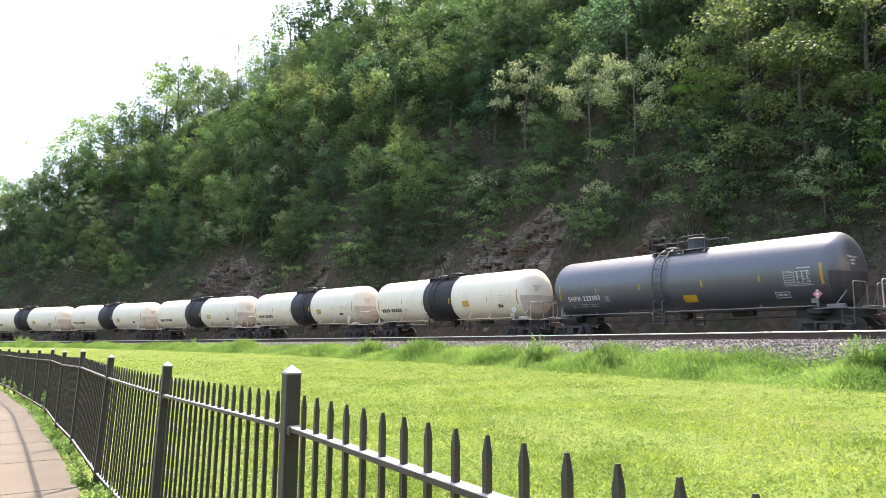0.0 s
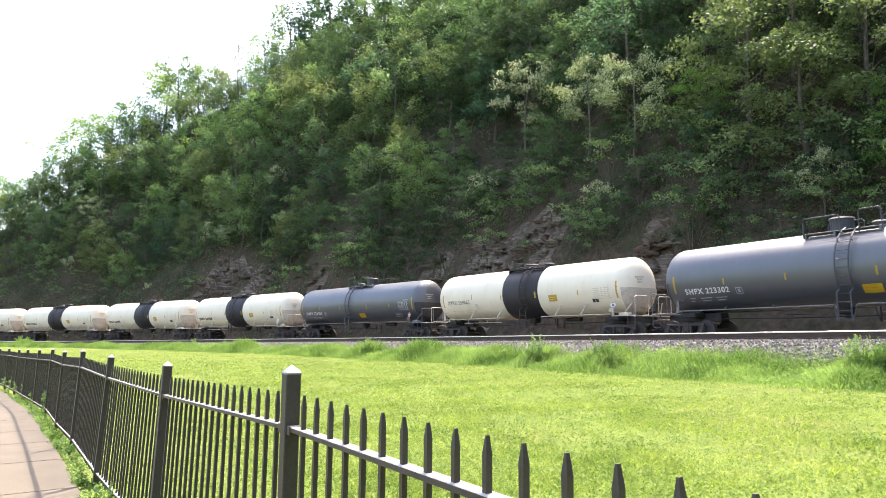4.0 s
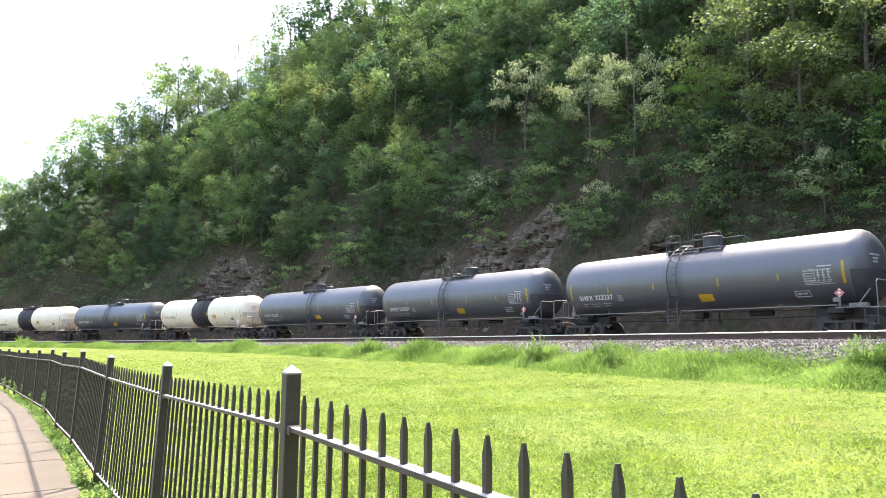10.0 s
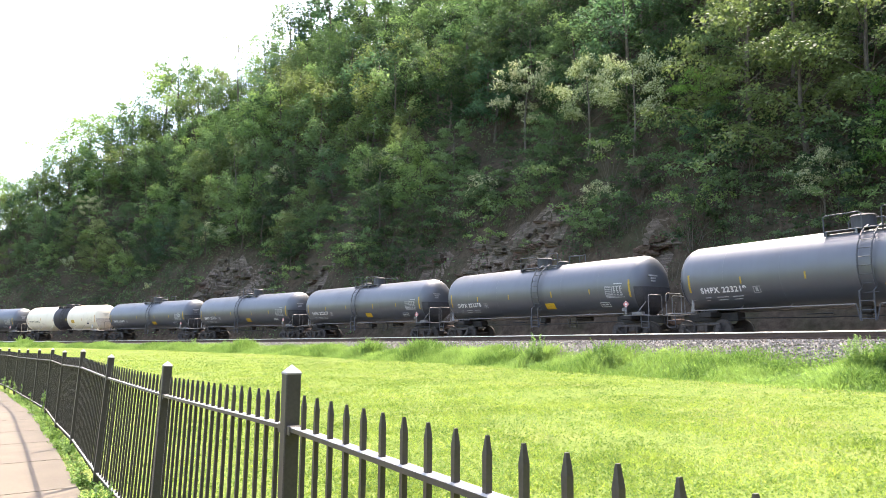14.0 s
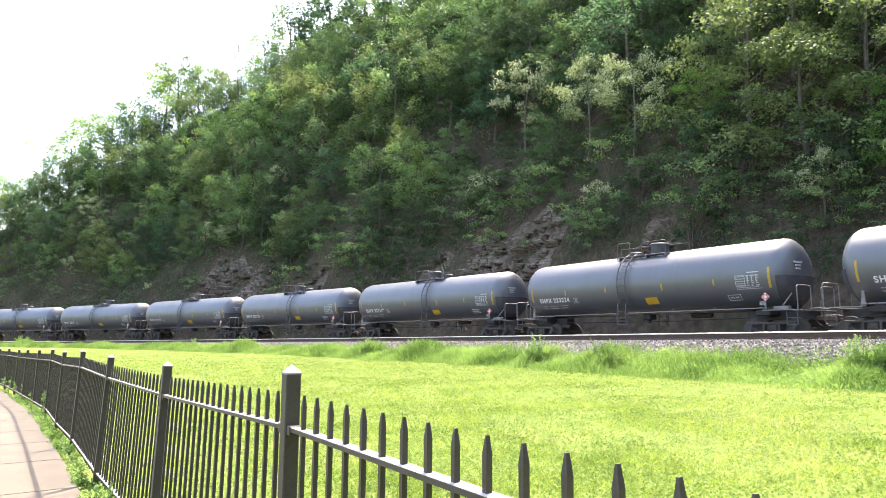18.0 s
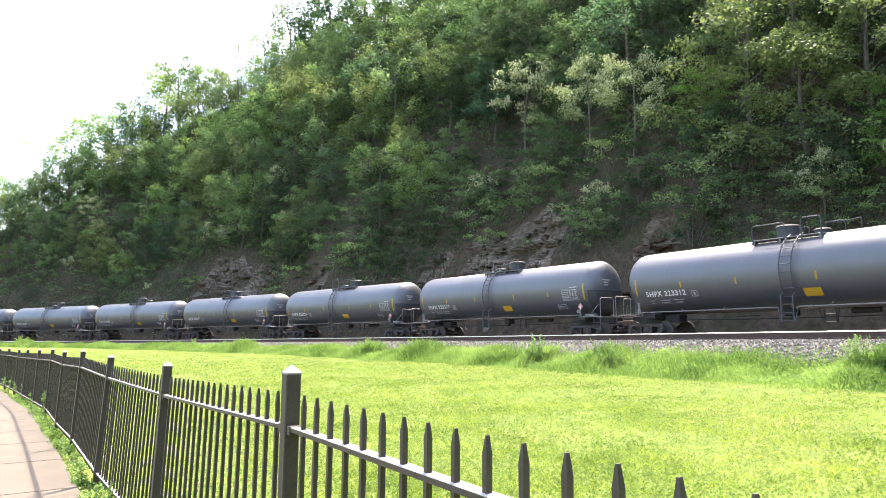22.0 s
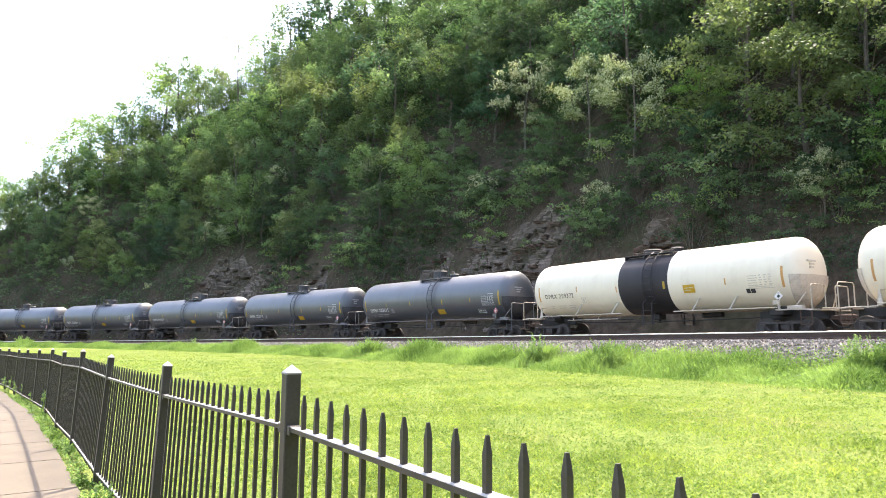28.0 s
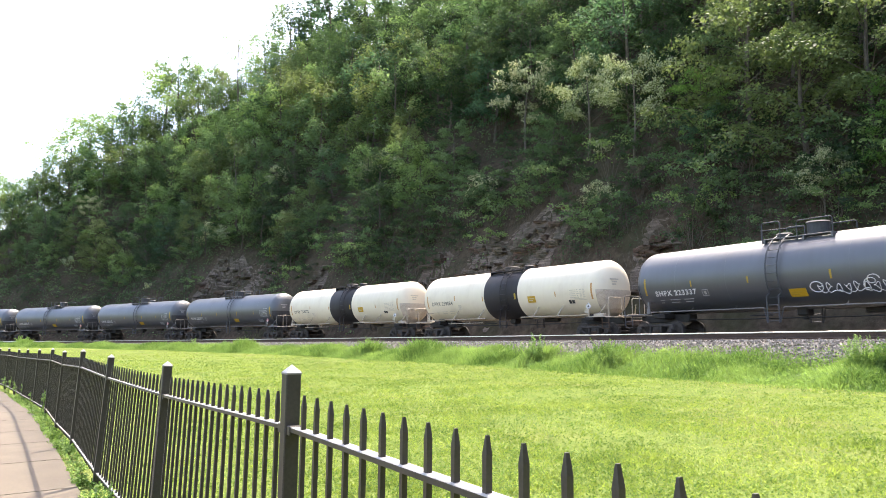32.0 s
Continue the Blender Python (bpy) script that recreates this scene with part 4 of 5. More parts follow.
KINDS = {
    "a": make_tree(1, 4.3, 18, 3200, 0.36, M_LEAF, M_BARK, 0.06, "leafy green deciduous tree on the steep hillside", 0, 5, 0.45),
    "b": make_tree(2, 4.0, 19, 3200, 0.35, M_LEAF_D, M_BARK, 0.06, "dark green deciduous tree on the slope", 0, 5, 0.45),
    "c": make_tree(3, 4.5, 17, 3200, 0.36, M_LEAF_B, M_BARK, 0.06, "bright green broad-crowned tree on the slope", 0, 5, 0.45),
    "t": make_tree(4, 4.1, 18, 3200, 0.35, M_LEAF_T, M_BARK, 0.06, "blue-green leafy tree among the hillside woods", 0, 5, 0.45),
    "y": make_tree(5, 4.4, 18, 3200, 0.36, M_LEAF_Y, M_BARK, 0.06, "olive-yellow leafy tree on the hillside", 0, 5, 0.45),
    "p": make_tree(6, 3.7, 12, 2500, 0.20, M_LEAF_Y, M_PALEBARK, 0.42, "slender tree with pale hanging blossom and bare trunk", 1000),
    "z": make_tree(9, 4.5, 21, 3000, 0.34, M_LEAF_B, M_BARK, 0.10, "thin-crowned tree with light showing through on the skyline", 0, 5, 0.45),
    # nearer the track the leaves can be told apart
    "na": make_tree(21, 4.6, 16, 7000, 0.24, M_LEAF, M_BARK, 0.05, "leafy green tree low on the slope"),
    "nb": make_tree(22, 4.5, 17, 7000, 0.24, M_LEAF_D, M_BARK, 0.05, "dark green deciduous tree low on the slope"),
    "nc": make_tree(23, 4.6, 15, 6600, 0.24, M_LEAF_V, M_BARK, 0.05, "vivid green spreading tree low on the slope"),
    "ny": make_tree(24, 5.0, 17, 7200, 0.24, M_LEAF_Y, M_BARK, 0.05, "olive-yellow spreading tree low on the slope"),
    "nt": make_tree(25, 4.4, 16, 7000, 0.24, M_LEAF_T, M_BARK, 0.05, "blue-green leafy tree on the upper slope"),
}
BUSHES = {
    "g": make_bush(11, 2.6, 1.9, 9, 850, 0.17, M_LEAF, "green shrub on the rocky slope"),
    "h": make_bush(12, 3.4, 1.8, 10, 950, 0.17, M_LEAF_D, "dark green shrub on the rocky slope"),
    "i": make_bush(13, 2.2, 2.2, 8, 850, 0.17, M_LEAF_B, "light green shrub at the foot of the slope"),
    "q": make_bush(14, 2.4, 1.3, 7, 300, 0.16, M_LEAF_Y, "shrub with pale blossom on the slope", 170),
}
USED = set()


def plant(kinds, key, s, w, scale=1.0, sink=0.3, vary=0.16):
    p = on_track(s, w)
    z = gz(p.x, p.y) - sink
    turn = rnd.uniform(0, 360)
    base = kinds[key]
    sc = scale * rnd.uniform(1 - vary, 1 + vary)
    m = pose(p.x, p.y, z, rnd.uniform(-4, 4), rnd.uniform(-4, 4), turn)
    if base.name in USED:
        ob = copy_thing(base, m)
    else:
        USED.add(base.name)
        ob = base
        ob.matrix_basis = m
    ob.scale = (sc * rnd.uniform(0.92, 1.08), sc * rnd.uniform(0.92, 1.08), sc)
    return ob


# trees that stand out: kind, s, w, height
SPECIAL = [("p", 141.2, -20.8, 9.5), ("p", 150.8, -16.6, 9.3), ("p", 156.2, -14.9, 8.8), ("p", 104.1, -20.2, 5.0), ("p", 69.3, -18.3, 5.0), ("p", 170.8, -11.0, 4.6),
           ("ny", 130.4, -25.0, 11.0), ("ny", 164.6, -15.9, 11.0), ("ny", 168.8, -14.0, 9.5), ("ny", 171.6, -16.0, 11.0), ("ny", 166.0, -18.8, 12.0), ("nt", 151.8, -20.8, 12.0),
           ("nc", 174.2, -12.7, 5.5), ("c", 121.5, -18.2, 6.2), ("y", 124.0, -22.2, 6.5), ("c", 132.2, -14.9, 6.2), ("c", 111.5, -39.8, 11.0), ("y", 74.5, -38.2, 9.0), ("y", 82.7, -34.9, 8.5)]
# the trees of the skyline: kind, s, w, height
RIDGE = [("c", 44.8, -23.9, 12.0), ("z", 49.0, -25.0, 9.8), ("a", 54.2, -26.5, 10.0), ("z", 55.5, -27.7, 13.0), ("c", 57.9, -29.5, 14.0), ("c", 60.6, -31.2, 13.4), ("a", 64.1, -32.0, 12.0),
         ("c", 68.0, -34.8, 14.6), ("a", 67.1, -40.0, 15.4), ("c", 70.0, -41.4, 13.0), ("y", 72.8, -43.7, 9.5), ("z", 80.0, -46.0, 13.8), ("a", 84.6, -45.9, 16.4), ("b", 87.5, -47.4, 16.6), ("t", 91.0, -48.5, 18.0),
         ("a", 95.8, -50.0, 17.5), ("b", 100.5, -50.5, 16.5), ("a", 105.5, -50.0, 15.5), ("b", 110.5, -48.5, 14.5), ("a", 115.5, -46.5, 13.5)]
LOW = [("q", 98.9, -13.6, 1.2), ("q", 155.3, -12.1, 0.95), ("i", 114.3, -16.2, 1.1), ("q", 153.9, -12.4, 0.7), ("g", 157.5, -9.6, 1.2), ("h", 158.5, -12, 1.0), ("i", 111.6, -16.0, 1.4), ("i", 144.0, -12.1, 0.9), ("g", 141.0, -15.6, 1.6), ("i", 142.5, -14.2, 1.2), ("g", 139.5, -14.0, 1.5), ("h", 143.5, -16.5, 1.5), ("g", 144.5, -13.8, 1.2), ("h", 148.0, -14.5, 1.3), ("g", 151.5, -13.6, 1.1), ("g", 156.2, -9.4, 0.9)]
for key, s, w, high in SPECIAL + RIDGE:
    plant(KINDS, key, s, w, high / 10, 0.3, 0.02)
for key, s, w, sc in LOW:
    plant(BUSHES, key, s, w, sc)


def make_bare_tree(s, w, height, girth=0.14, twigs=26, label="leafless thin tree standing against the sky"):
    """A leafless thin tree."""
    p = on_track(s, w)
    tree = new("tree")
    r = random.Random(5)
    bm = bmesh.new()
    top = [Vector((0.25 * math.sin(k * 0.7), 0.2 * math.cos(k * 0.9), height * k / 9)) for k in range(10)]
    for k in range(9):
        bar(bm, top[k], top[k + 1], girth * (1 - k / 10) + 0.02, 6, girth * (1 - (k + 1) / 10) + 0.02)
    part("trunk", bm, M_BARK if girth > 0.12 else M_PALEBARK, tree)
    for k in range(twigs):
        u = r.uniform(0.45, 1.0)
        a = top[0].lerp(top[-1], u)
        ang = r.uniform(0, 6.28)
        ln = r.uniform(0.7, 2.2) * (1.25 - u)
        b = bmesh.new()
        e = a + Vector((math.cos(ang) * ln, math.sin(ang) * ln, ln * r.uniform(0.3, 0.8)))
        bar(b, a, e, 0.03, 4, 0.012)
        for q in range(3):
            m = a.lerp(e, r.uniform(0.4, 1))
            bar(b, m, m + Vector((r.uniform(-0.5, 0.5), r.uniform(-0.5, 0.5), r.uniform(0.1, 0.6))), 0.012, 3, 0.006)
        part("branch", b, M_BARK if girth > 0.12 else M_PALEBARK, tree)
    tree.matrix_basis = pose(p.x, p.y, gz(p.x, p.y) - 0.3)
    tagged(tree, label, "tree", "trees on the hillside")


make_bare_tree(86.3, -30.6, 22.4)
DEAD = "dead grey leafless tree on the wooded slope"
for s, w, h, g, n in ((116.4, -29.3, 9.0, 0.10, 18), (114.4, -22.1, 8.0, 0.09, 12), (97.0, -19.4, 9.0, 0.09, 8), (97.8, -15.9, 7.0, 0.08, 8)):
    make_bare_tree(s, w, h, g, n, DEAD)
# bare stretches of rock: from s, to s, from w, to w
BARE = [(101.5, 114.5, -13.6, -7.0), (141.0, 153.5, -13.4, -7.0), (159.5, 163.5, -11.0, -7.0), (137.0, 141.0, -12.2, -8.0), (121.5, 125.5, -10.6, -7.5)]
# steep earth with no trees under the blossoming ones
GAPS = [(146.5, 161.0, -16.2, -11.6), (137.0, 146.5, -19.6, -13.0), (116.0, 128.0, -15.0, -8.0)]


def bare(s, w):
    return any(a < s < b and c < w < d for a, b, c, d in BARE)


def open_earth(s, w):
    return bare(s, w) or any(a < s < b and c < w < d for a, b, c, d in GAPS)


def woods():
    spots = [(s, w) for _, s, w, _ in SPECIAL + RIDGE]
    tries = 0
    while len(spots) < 297 and tries < 30000:
        tries += 1
        s = rnd.uniform(22, 200)
        w = -rnd.uniform(12.0, 58)
        # the far side of the ridge and the plateau above stay out of sight
        deep = -38 - 0.42 * (150 - s) if s > 95 else -60 if s > 76 else -42 + 0.55 * (66 - s) if s > 40 else -26
        if w < deep or open_earth(s, w):
            continue
        need = 3.0 + 0.03 * (-w)
        if any((s - a) ** 2 * 1.2 + ((w - b) * 1.5) ** 2 < need ** 2 for a, b in spots):
            continue
        spots.append((s, w))
    for s, w in spots[len(SPECIAL) + len(RIDGE):]:
        u = rnd.random()
        if s > 132:
            key = "na" if u < 0.34 else "nb" if u < 0.66 else "nt" if u < 0.80 else "nc" if u < 0.85 else "ny"
            # mostly deep green up here: the upper slope's shade is put into leaf colour
            if w < -18.5:
                key = "nb" if u < 0.62 else "na" if u < 0.78 else "nt" if u < 0.94 else "ny"
        elif s < 104:
            key = "c" if u < 0.32 else "a" if u < 0.62 else "y" if u < 0.84 else "b" if u < 0.90 else "t"
        else:
            key = "a" if u < 0.32 else "b" if u < 0.58 else "t" if u < 0.72 else "c" if u < 0.84 else "y"
        up = float(smooth(-12, -26, w))
        plant(KINDS, key, s, w, 0.54 * (1 - up) + (1.0 if s > 90 else 0.86) * up)
    low = []
    tries = 0
    while len(low) < 290 and tries < 20000:
        tries += 1
        s = rnd.uniform(62, 196)
        w = -rnd.triangular(8.0, 27, 10.5)
        if open_earth(s, w) and rnd.random() < (0.96 if bare(s, w) else 0.25):
            continue
        if any((s - a) ** 2 + ((w - b) * 1.4) ** 2 < 1.9 ** 2 for a, b in low):
            continue
        low.append((s, w))
    for s, w in low:
        u = rnd.random()
        plant(BUSHES, "g" if u < 0.36 else "h" if u < 0.76 else "i" if u < 0.96 else "q", s, w, rnd.uniform(0.5, 0.85) + 0.75 * rnd.random() * float(smooth(-8.5, -12, w)))
    # large shrubs leaning out of the slope over the near cars
    for k in range(70):
        s, w = rnd.uniform(126, 190), -rnd.uniform(9.0, 16)
        if not bare(s, w):
            plant(BUSHES, "h" if rnd.random() < 0.6 else "g" if rnd.random() < 0.8 else "i", s, w, rnd.uniform(0.8, 1.5))


woods()


def build_undergrowth():
    """Ferns, brambles and saplings that cover the soil between the trees."""
    for seed, clumps, each, s0, s1, deep, size, mat in ((31, 1900, 24, 58, 150, 34, 0.24, M_LEAF), (34, 1300, 26, 56, 136, 12, 0.20, M_LEAF_D), (32, 2600, 34, 138, 192, 22, 0.16, M_LEAF_D)):
        cover_slope(np.random.default_rng(seed), clumps, each, s0, s1, deep, size, mat)


def cover_slope(rng, clumps, each, s0, s1, deep, size, mat):
    s = rng.uniform(s0, s1, clumps)
    w = -6.6 - deep * rng.uniform(0, 1, clumps) ** 1.6
    keep = np.array([(not open_earth(a, b) or rng.random() < 0.06) and b < (-7.3 if a < 132 else -8.4) for a, b in zip(s, w)])
    s, w = np.repeat(s[keep], each), np.repeat(w[keep], each)
    r = rng.uniform(0.45, 1.05, int(keep.sum())).repeat(each)
    n = len(s)
    d = ball_points(rng, n, 0.5)
    s, w = s + d[:, 0] * r, w + d[:, 1] * r
    a = s / RAD
    x, y = CX + (RAD - w) * np.sin(a), CY + (RAD - w) * np.cos(a)
    z = ground_z(x, y) + (0.15 + 0.75 * np.maximum(d[:, 2], -0.1)) * r
    centres = np.stack([x, y, z], 1)
    inward = np.stack([-np.sin(a), -np.cos(a), 0 * a + 0.9], 1)
    ob = quads("undergrowth", leaf_quads(rng, centres, inward, size), mat)
    tagged(ob, "low green undergrowth covering the steep slope", "undergrowth", kind="stuff")


build_undergrowth()


def build_brush():
    """Bare twigs and dry stalks between the shrubs."""
    rng = np.random.default_rng(33)
    n = 9000
    s = rng.uniform(60, 190, n)
    w = -8.0 - 26 * rng.uniform(0, 1, n) ** 1.5
    xy = track_xy(s, w)
    base = np.stack([xy[:, 0], xy[:, 1], ground_z(xy[:, 0], xy[:, 1]) - 0.05], 1)
    high = rng.uniform(0.5, 1.5, n)
    tip = base + np.concatenate([rng.normal(0, 0.45, (n, 2)), np.ones((n, 1))], 1) * high[:, None]
    a = s / RAD
    side = np.stack([np.cos(a), -np.sin(a), 0 * a], 1) * rng.uniform(0.008, 0.016, n)[:, None]
    ob = quads("brush", np.stack([base - side, base + side, tip + side * 0.3, tip - side * 0.3], 1), M_TWIG)
    tagged(ob, "bare grey-brown brush and twigs on the slope", "brush", kind="stuff")


build_brush()


# ---- bare rock in the cut ----
def slab_mesh(seed):
    rng = random.Random(seed)
    bm = bmesh.new()
    bmesh.ops.create_cube(bm, size=1.0)
    bmesh.ops.subdivide_edges(bm, edges=bm.edges[:], cuts=1, use_grid_fill=True)
    for v in bm.verts:
        v.co += Vector((rng.uniform(-0.14, 0.14), rng.uniform(-0.17, 0.17), rng.uniform(-0.08, 0.08)))
    me = bpy.data.meshes.new("rock_slab")
    bm.to_mesh(me)
    bm.free()
    return me


def rock_face(s0, s1, w0, w1, seed, parent):
    """A weathered face of level beds: ledges and risers, broken by joints."""
    rng = np.random.default_rng(seed)
    ns, nw = int((s1 - s0) / 0.28), int((w1 - w0) / 0.16)
    S, W = np.meshgrid(np.linspace(s0, s1, ns), np.linspace(w0, w1, nw), indexing="ij")
    edge = np.minimum(smooth(s0, s0 + 2.2, S) * smooth(s1, s1 - 2.2, S), smooth(w0, w0 + 1.2, W) * smooth(w1, w1 - 0.8, W))
    W2 = W + 0.25 * np.sin(S * 1.7 + 2 * np.sin(S * 0.6)) + rng.normal(0, 0.05, S.shape)
    a = S / RAD
    X, Y = CX + (RAD - W2) * np.sin(a), CY + (RAD - W2) * np.cos(a)
    Z = ground_z(X, Y)
    bed = 0.40 + 0.0 * S
    ph = Z / bed + 0.5 * np.sin(S * 0.5) + 0.35 * np.floor(np.sin(S * 2.1 + seed) * 1.4)
    step = (np.floor(ph) + smooth(0.62, 0.95, ph - np.floor(ph))) * bed - (0.5 * np.sin(S * 0.5) + 0.35 * np.floor(np.sin(S * 2.1 + seed) * 1.4)) * bed
    Z2 = step + 0.12 + rng.normal(0, 0.05, S.shape)
    Z = Z * (1 - edge) + Z2 * edge - 0.5 * (1 - smooth(0, 0.25, edge))
    verts = np.stack([X, Y, Z], -1).reshape(-1, 3).tolist()
    faces = [(i * nw + j, i * nw + j + 1, (i + 1) * nw + j + 1, (i + 1) * nw + j) for i in range(ns - 1) for j in range(nw - 1)]
    return from_arrays("rock_face", verts, faces, M_ROCK, parent)


def build_rocks():
    sets = []
    for mat in (M_ROCK, M_REDROCK):
        ms = [slab_mesh(k) for k in range(40, 47)]
        for me in ms:
            me.materials.append(mat)
        sets.append(ms)
    for k, (s0, s1, w0, w1) in enumerate(BARE):
        rock = new("rock_outcrop")
        tagged(rock, "layered brown shale outcrop in the railway cut", "rock", "rock outcrops")
        rock_face(s0, s1, w0, w1, k + 1, rock)
        n = int((s1 - s0) * (w1 - w0) * 0.75)
        for _ in range(n):
            s, w = rnd.uniform(s0 + 0.8, s1 - 0.8), rnd.uniform(w0 + 0.5, w1 - 0.5)
            p = on_track(s, w)
            z = gz(p.x, p.y)
            red = rnd.random() < (0.55 if s0 > 130 else 0.15)
            o = new("rock_slab", rnd.choice(sets[1 if red else 0]))
            o.parent = rock
            lx, ly, lz = rnd.uniform(0.4, 1.7), rnd.uniform(0.5, 1.0), rnd.uniform(0.16, 0.55)
            o.matrix_basis = pose(p.x, p.y, z + rnd.uniform(-0.15, 0.12), rnd.uniform(-5, 7), rnd.uniform(-5, 7), math.degrees(heading(s)) + rnd.uniform(-22, 22)) @ Matrix.Diagonal((lx, ly, lz, 1))


build_rocks()


# ---- black steel fence ----
def build_fence():
    fence = new("fence")
    tagged(fence, "black enamelled steel picket fence with square capped posts", "fence")
    bm = bmesh.new()
    box(bm, -0.025, 0.025, -0.025, 0.025, 0.0, POST_H - 0.03, 0.003)
    post0 = part("post", bm, M_FENCE, fence)
    bm = bmesh.new()
    box(bm, -0.026, 0.026, -0.026, 0.026, POST_H - 0.032, POST_H - 0.026, 0.001)
    base = [bm.verts.new((x, y, POST_H - 0.026)) for x, y in ((-0.026, -0.026), (0.026, -0.026), (0.026, 0.026), (-0.026, 0.026))]
    tip = bm.verts.new((0, 0, POST_H))
    for k in range(4):
        bm.faces.new((base[k], base[(k + 1) % 4], tip))
    cap0 = part("post_cap", bm, M_CAP, post0)
    ph = 0.94
    bm = bmesh.new()
    h = 0.0068
    box(bm, -h, h, -h, h, 0.0, ph - 0.055)
    lo = [bm.verts.new((x * h, y * h, ph - 0.055)) for x, y in ((-1, -1), (1, -1), (1, 1), (-1, 1))]
    wide = [bm.verts.new((x * h * 1.08, y * h, ph - 0.035)) for x, y in ((-1, -1), (1, -1), (1, 1), (-1, 1))]
    hi = [bm.verts.new((x * h * 0.3, y * h * 0.55, ph)) for x, y in ((-1, -1), (1, -1), (1, 1), (-1, 1))]
    for p, q in ((lo, wide), (wide, hi)):
        for k in range(4):
            bm.faces.new((p[k], p[(k + 1) % 4], q[(k + 1) % 4], q[k]))
    bm.faces.new(hi)
    bmesh.ops.recalc_face_normals(bm, faces=bm.faces)
    picket0 = part("picket", bm, M_FENCE, fence)
    npk = 18
    side = -1
    first = True
    for k, ((x, y), top) in enumerate(zip(POSTS, TOPS)):
        p = POSTS[min(k, len(POSTS) - 2)]
        q = POSTS[min(k, len(POSTS) - 2) + 1]
        yaw = math.degrees(math.atan2(q[1] - p[1], q[0] - p[0]))
        m = pose(x, y, top, LEAN[k], rnd.uniform(-0.4, 0.4), yaw + rnd.uniform(-1.5, 1.5)) @ Matrix.Translation((0, 0, -POST_H))
        if k == 0:
            post0.matrix_basis = m
        else:
            o, c = post0.copy(), cap0.copy()
            for e in (o, c):
                scene.collection.objects.link(e)
            c.parent = o
            o.matrix_basis = m
        if k == len(POSTS) - 1:
            break
        a, b = Vector((x, y, top)), Vector((q[0], q[1], TOPS[k + 1]))
        along = (b - a)
        ln = along.length
        up_a, up_b = (pose(0, 0, 0, LEAN[i], 0, yaw).to_3x3() @ Vector((0, 0, 1)) for i in (k, k + 1))
        for drop, rail in ((0.196, "top_rail"), (POST_H - 0.115, "bottom_rail")):
            bm = bmesh.new()
            prof = ((-0.017, -0.015), (-0.017, -0.002), (-0.015, 0.0), (0.017, 0.0), (0.017, -0.015))
            ends = [[bm.verts.new((x, side * y, z)) for y, z in prof] for x in (0.02, ln - 0.02)]
            for i in range(5):
                j = (i + 1) % 5
                bm.faces.new((ends[0][i], ends[0][j], ends[1][j], ends[1][i]))
            bm.faces.new(ends[0]), bm.faces.new(ends[1][::-1])
            bmesh.ops.recalc_face_normals(bm, faces=bm.faces)
            # upper faces are coloured pale for the sky's glare on black enamel
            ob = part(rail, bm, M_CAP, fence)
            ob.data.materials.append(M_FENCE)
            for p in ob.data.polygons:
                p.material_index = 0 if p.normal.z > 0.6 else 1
            low = a - up_a * drop
            ob.matrix_basis = Matrix.Translation(low) @ (b - up_b * drop - low).to_track_quat("X", "Z").to_matrix().to_4x4()
            for end in (0.045, ln - 0.045):
                cl = bmesh.new()
                box(cl, end - 0.014, end + 0.014, -0.021, 0.021, -0.026, 0.003, 0.002)
                part("rail_clip", cl, M_FENCE, ob)
        for i in range(npk):
            u = 1 - (0.13 + 0.112 * i) / ln if k < 5 else (0.13 + 0.112 * i) / ln
            pos = a.lerp(b, u)
            lean = LEAN[k] + (LEAN[k + 1] - LEAN[k]) * u
            m = pose(pos.x, pos.y, pos.z, lean + rnd.uniform(-0.15, 0.15), rnd.uniform(-0.15, 0.15), yaw) @ Matrix.Translation((0, 0, -0.0915 - ph))
            if first:
                picket0.matrix_basis = m
                first = False
            else:
                o = picket0.copy()
                scene.collection.objects.link(o)
                o.matrix_basis = m


build_fence()


# ---- concrete walk behind the fence ----
def fence_point(d, off):
    """A point d metres along the fence from its near end, off metres to the walk's side."""
    for k, (p, q) in enumerate(zip(POSTS, POSTS[1:])):
        ln = math.dist(p, q)
        if d <= ln or k == len(POSTS) - 2:
            u = d / ln
            x, y = p[0] + (q[0] - p[0]) * u, p[1] + (q[1] - p[1]) * u
            nx, ny = -(q[1] - p[1]) / ln, (q[0] - p[0]) / ln
            return Vector((x + nx * off, y + ny * off, TOPS[k] + (TOPS[k + 1] - TOPS[k]) * u - POST_H))
        d -= ln


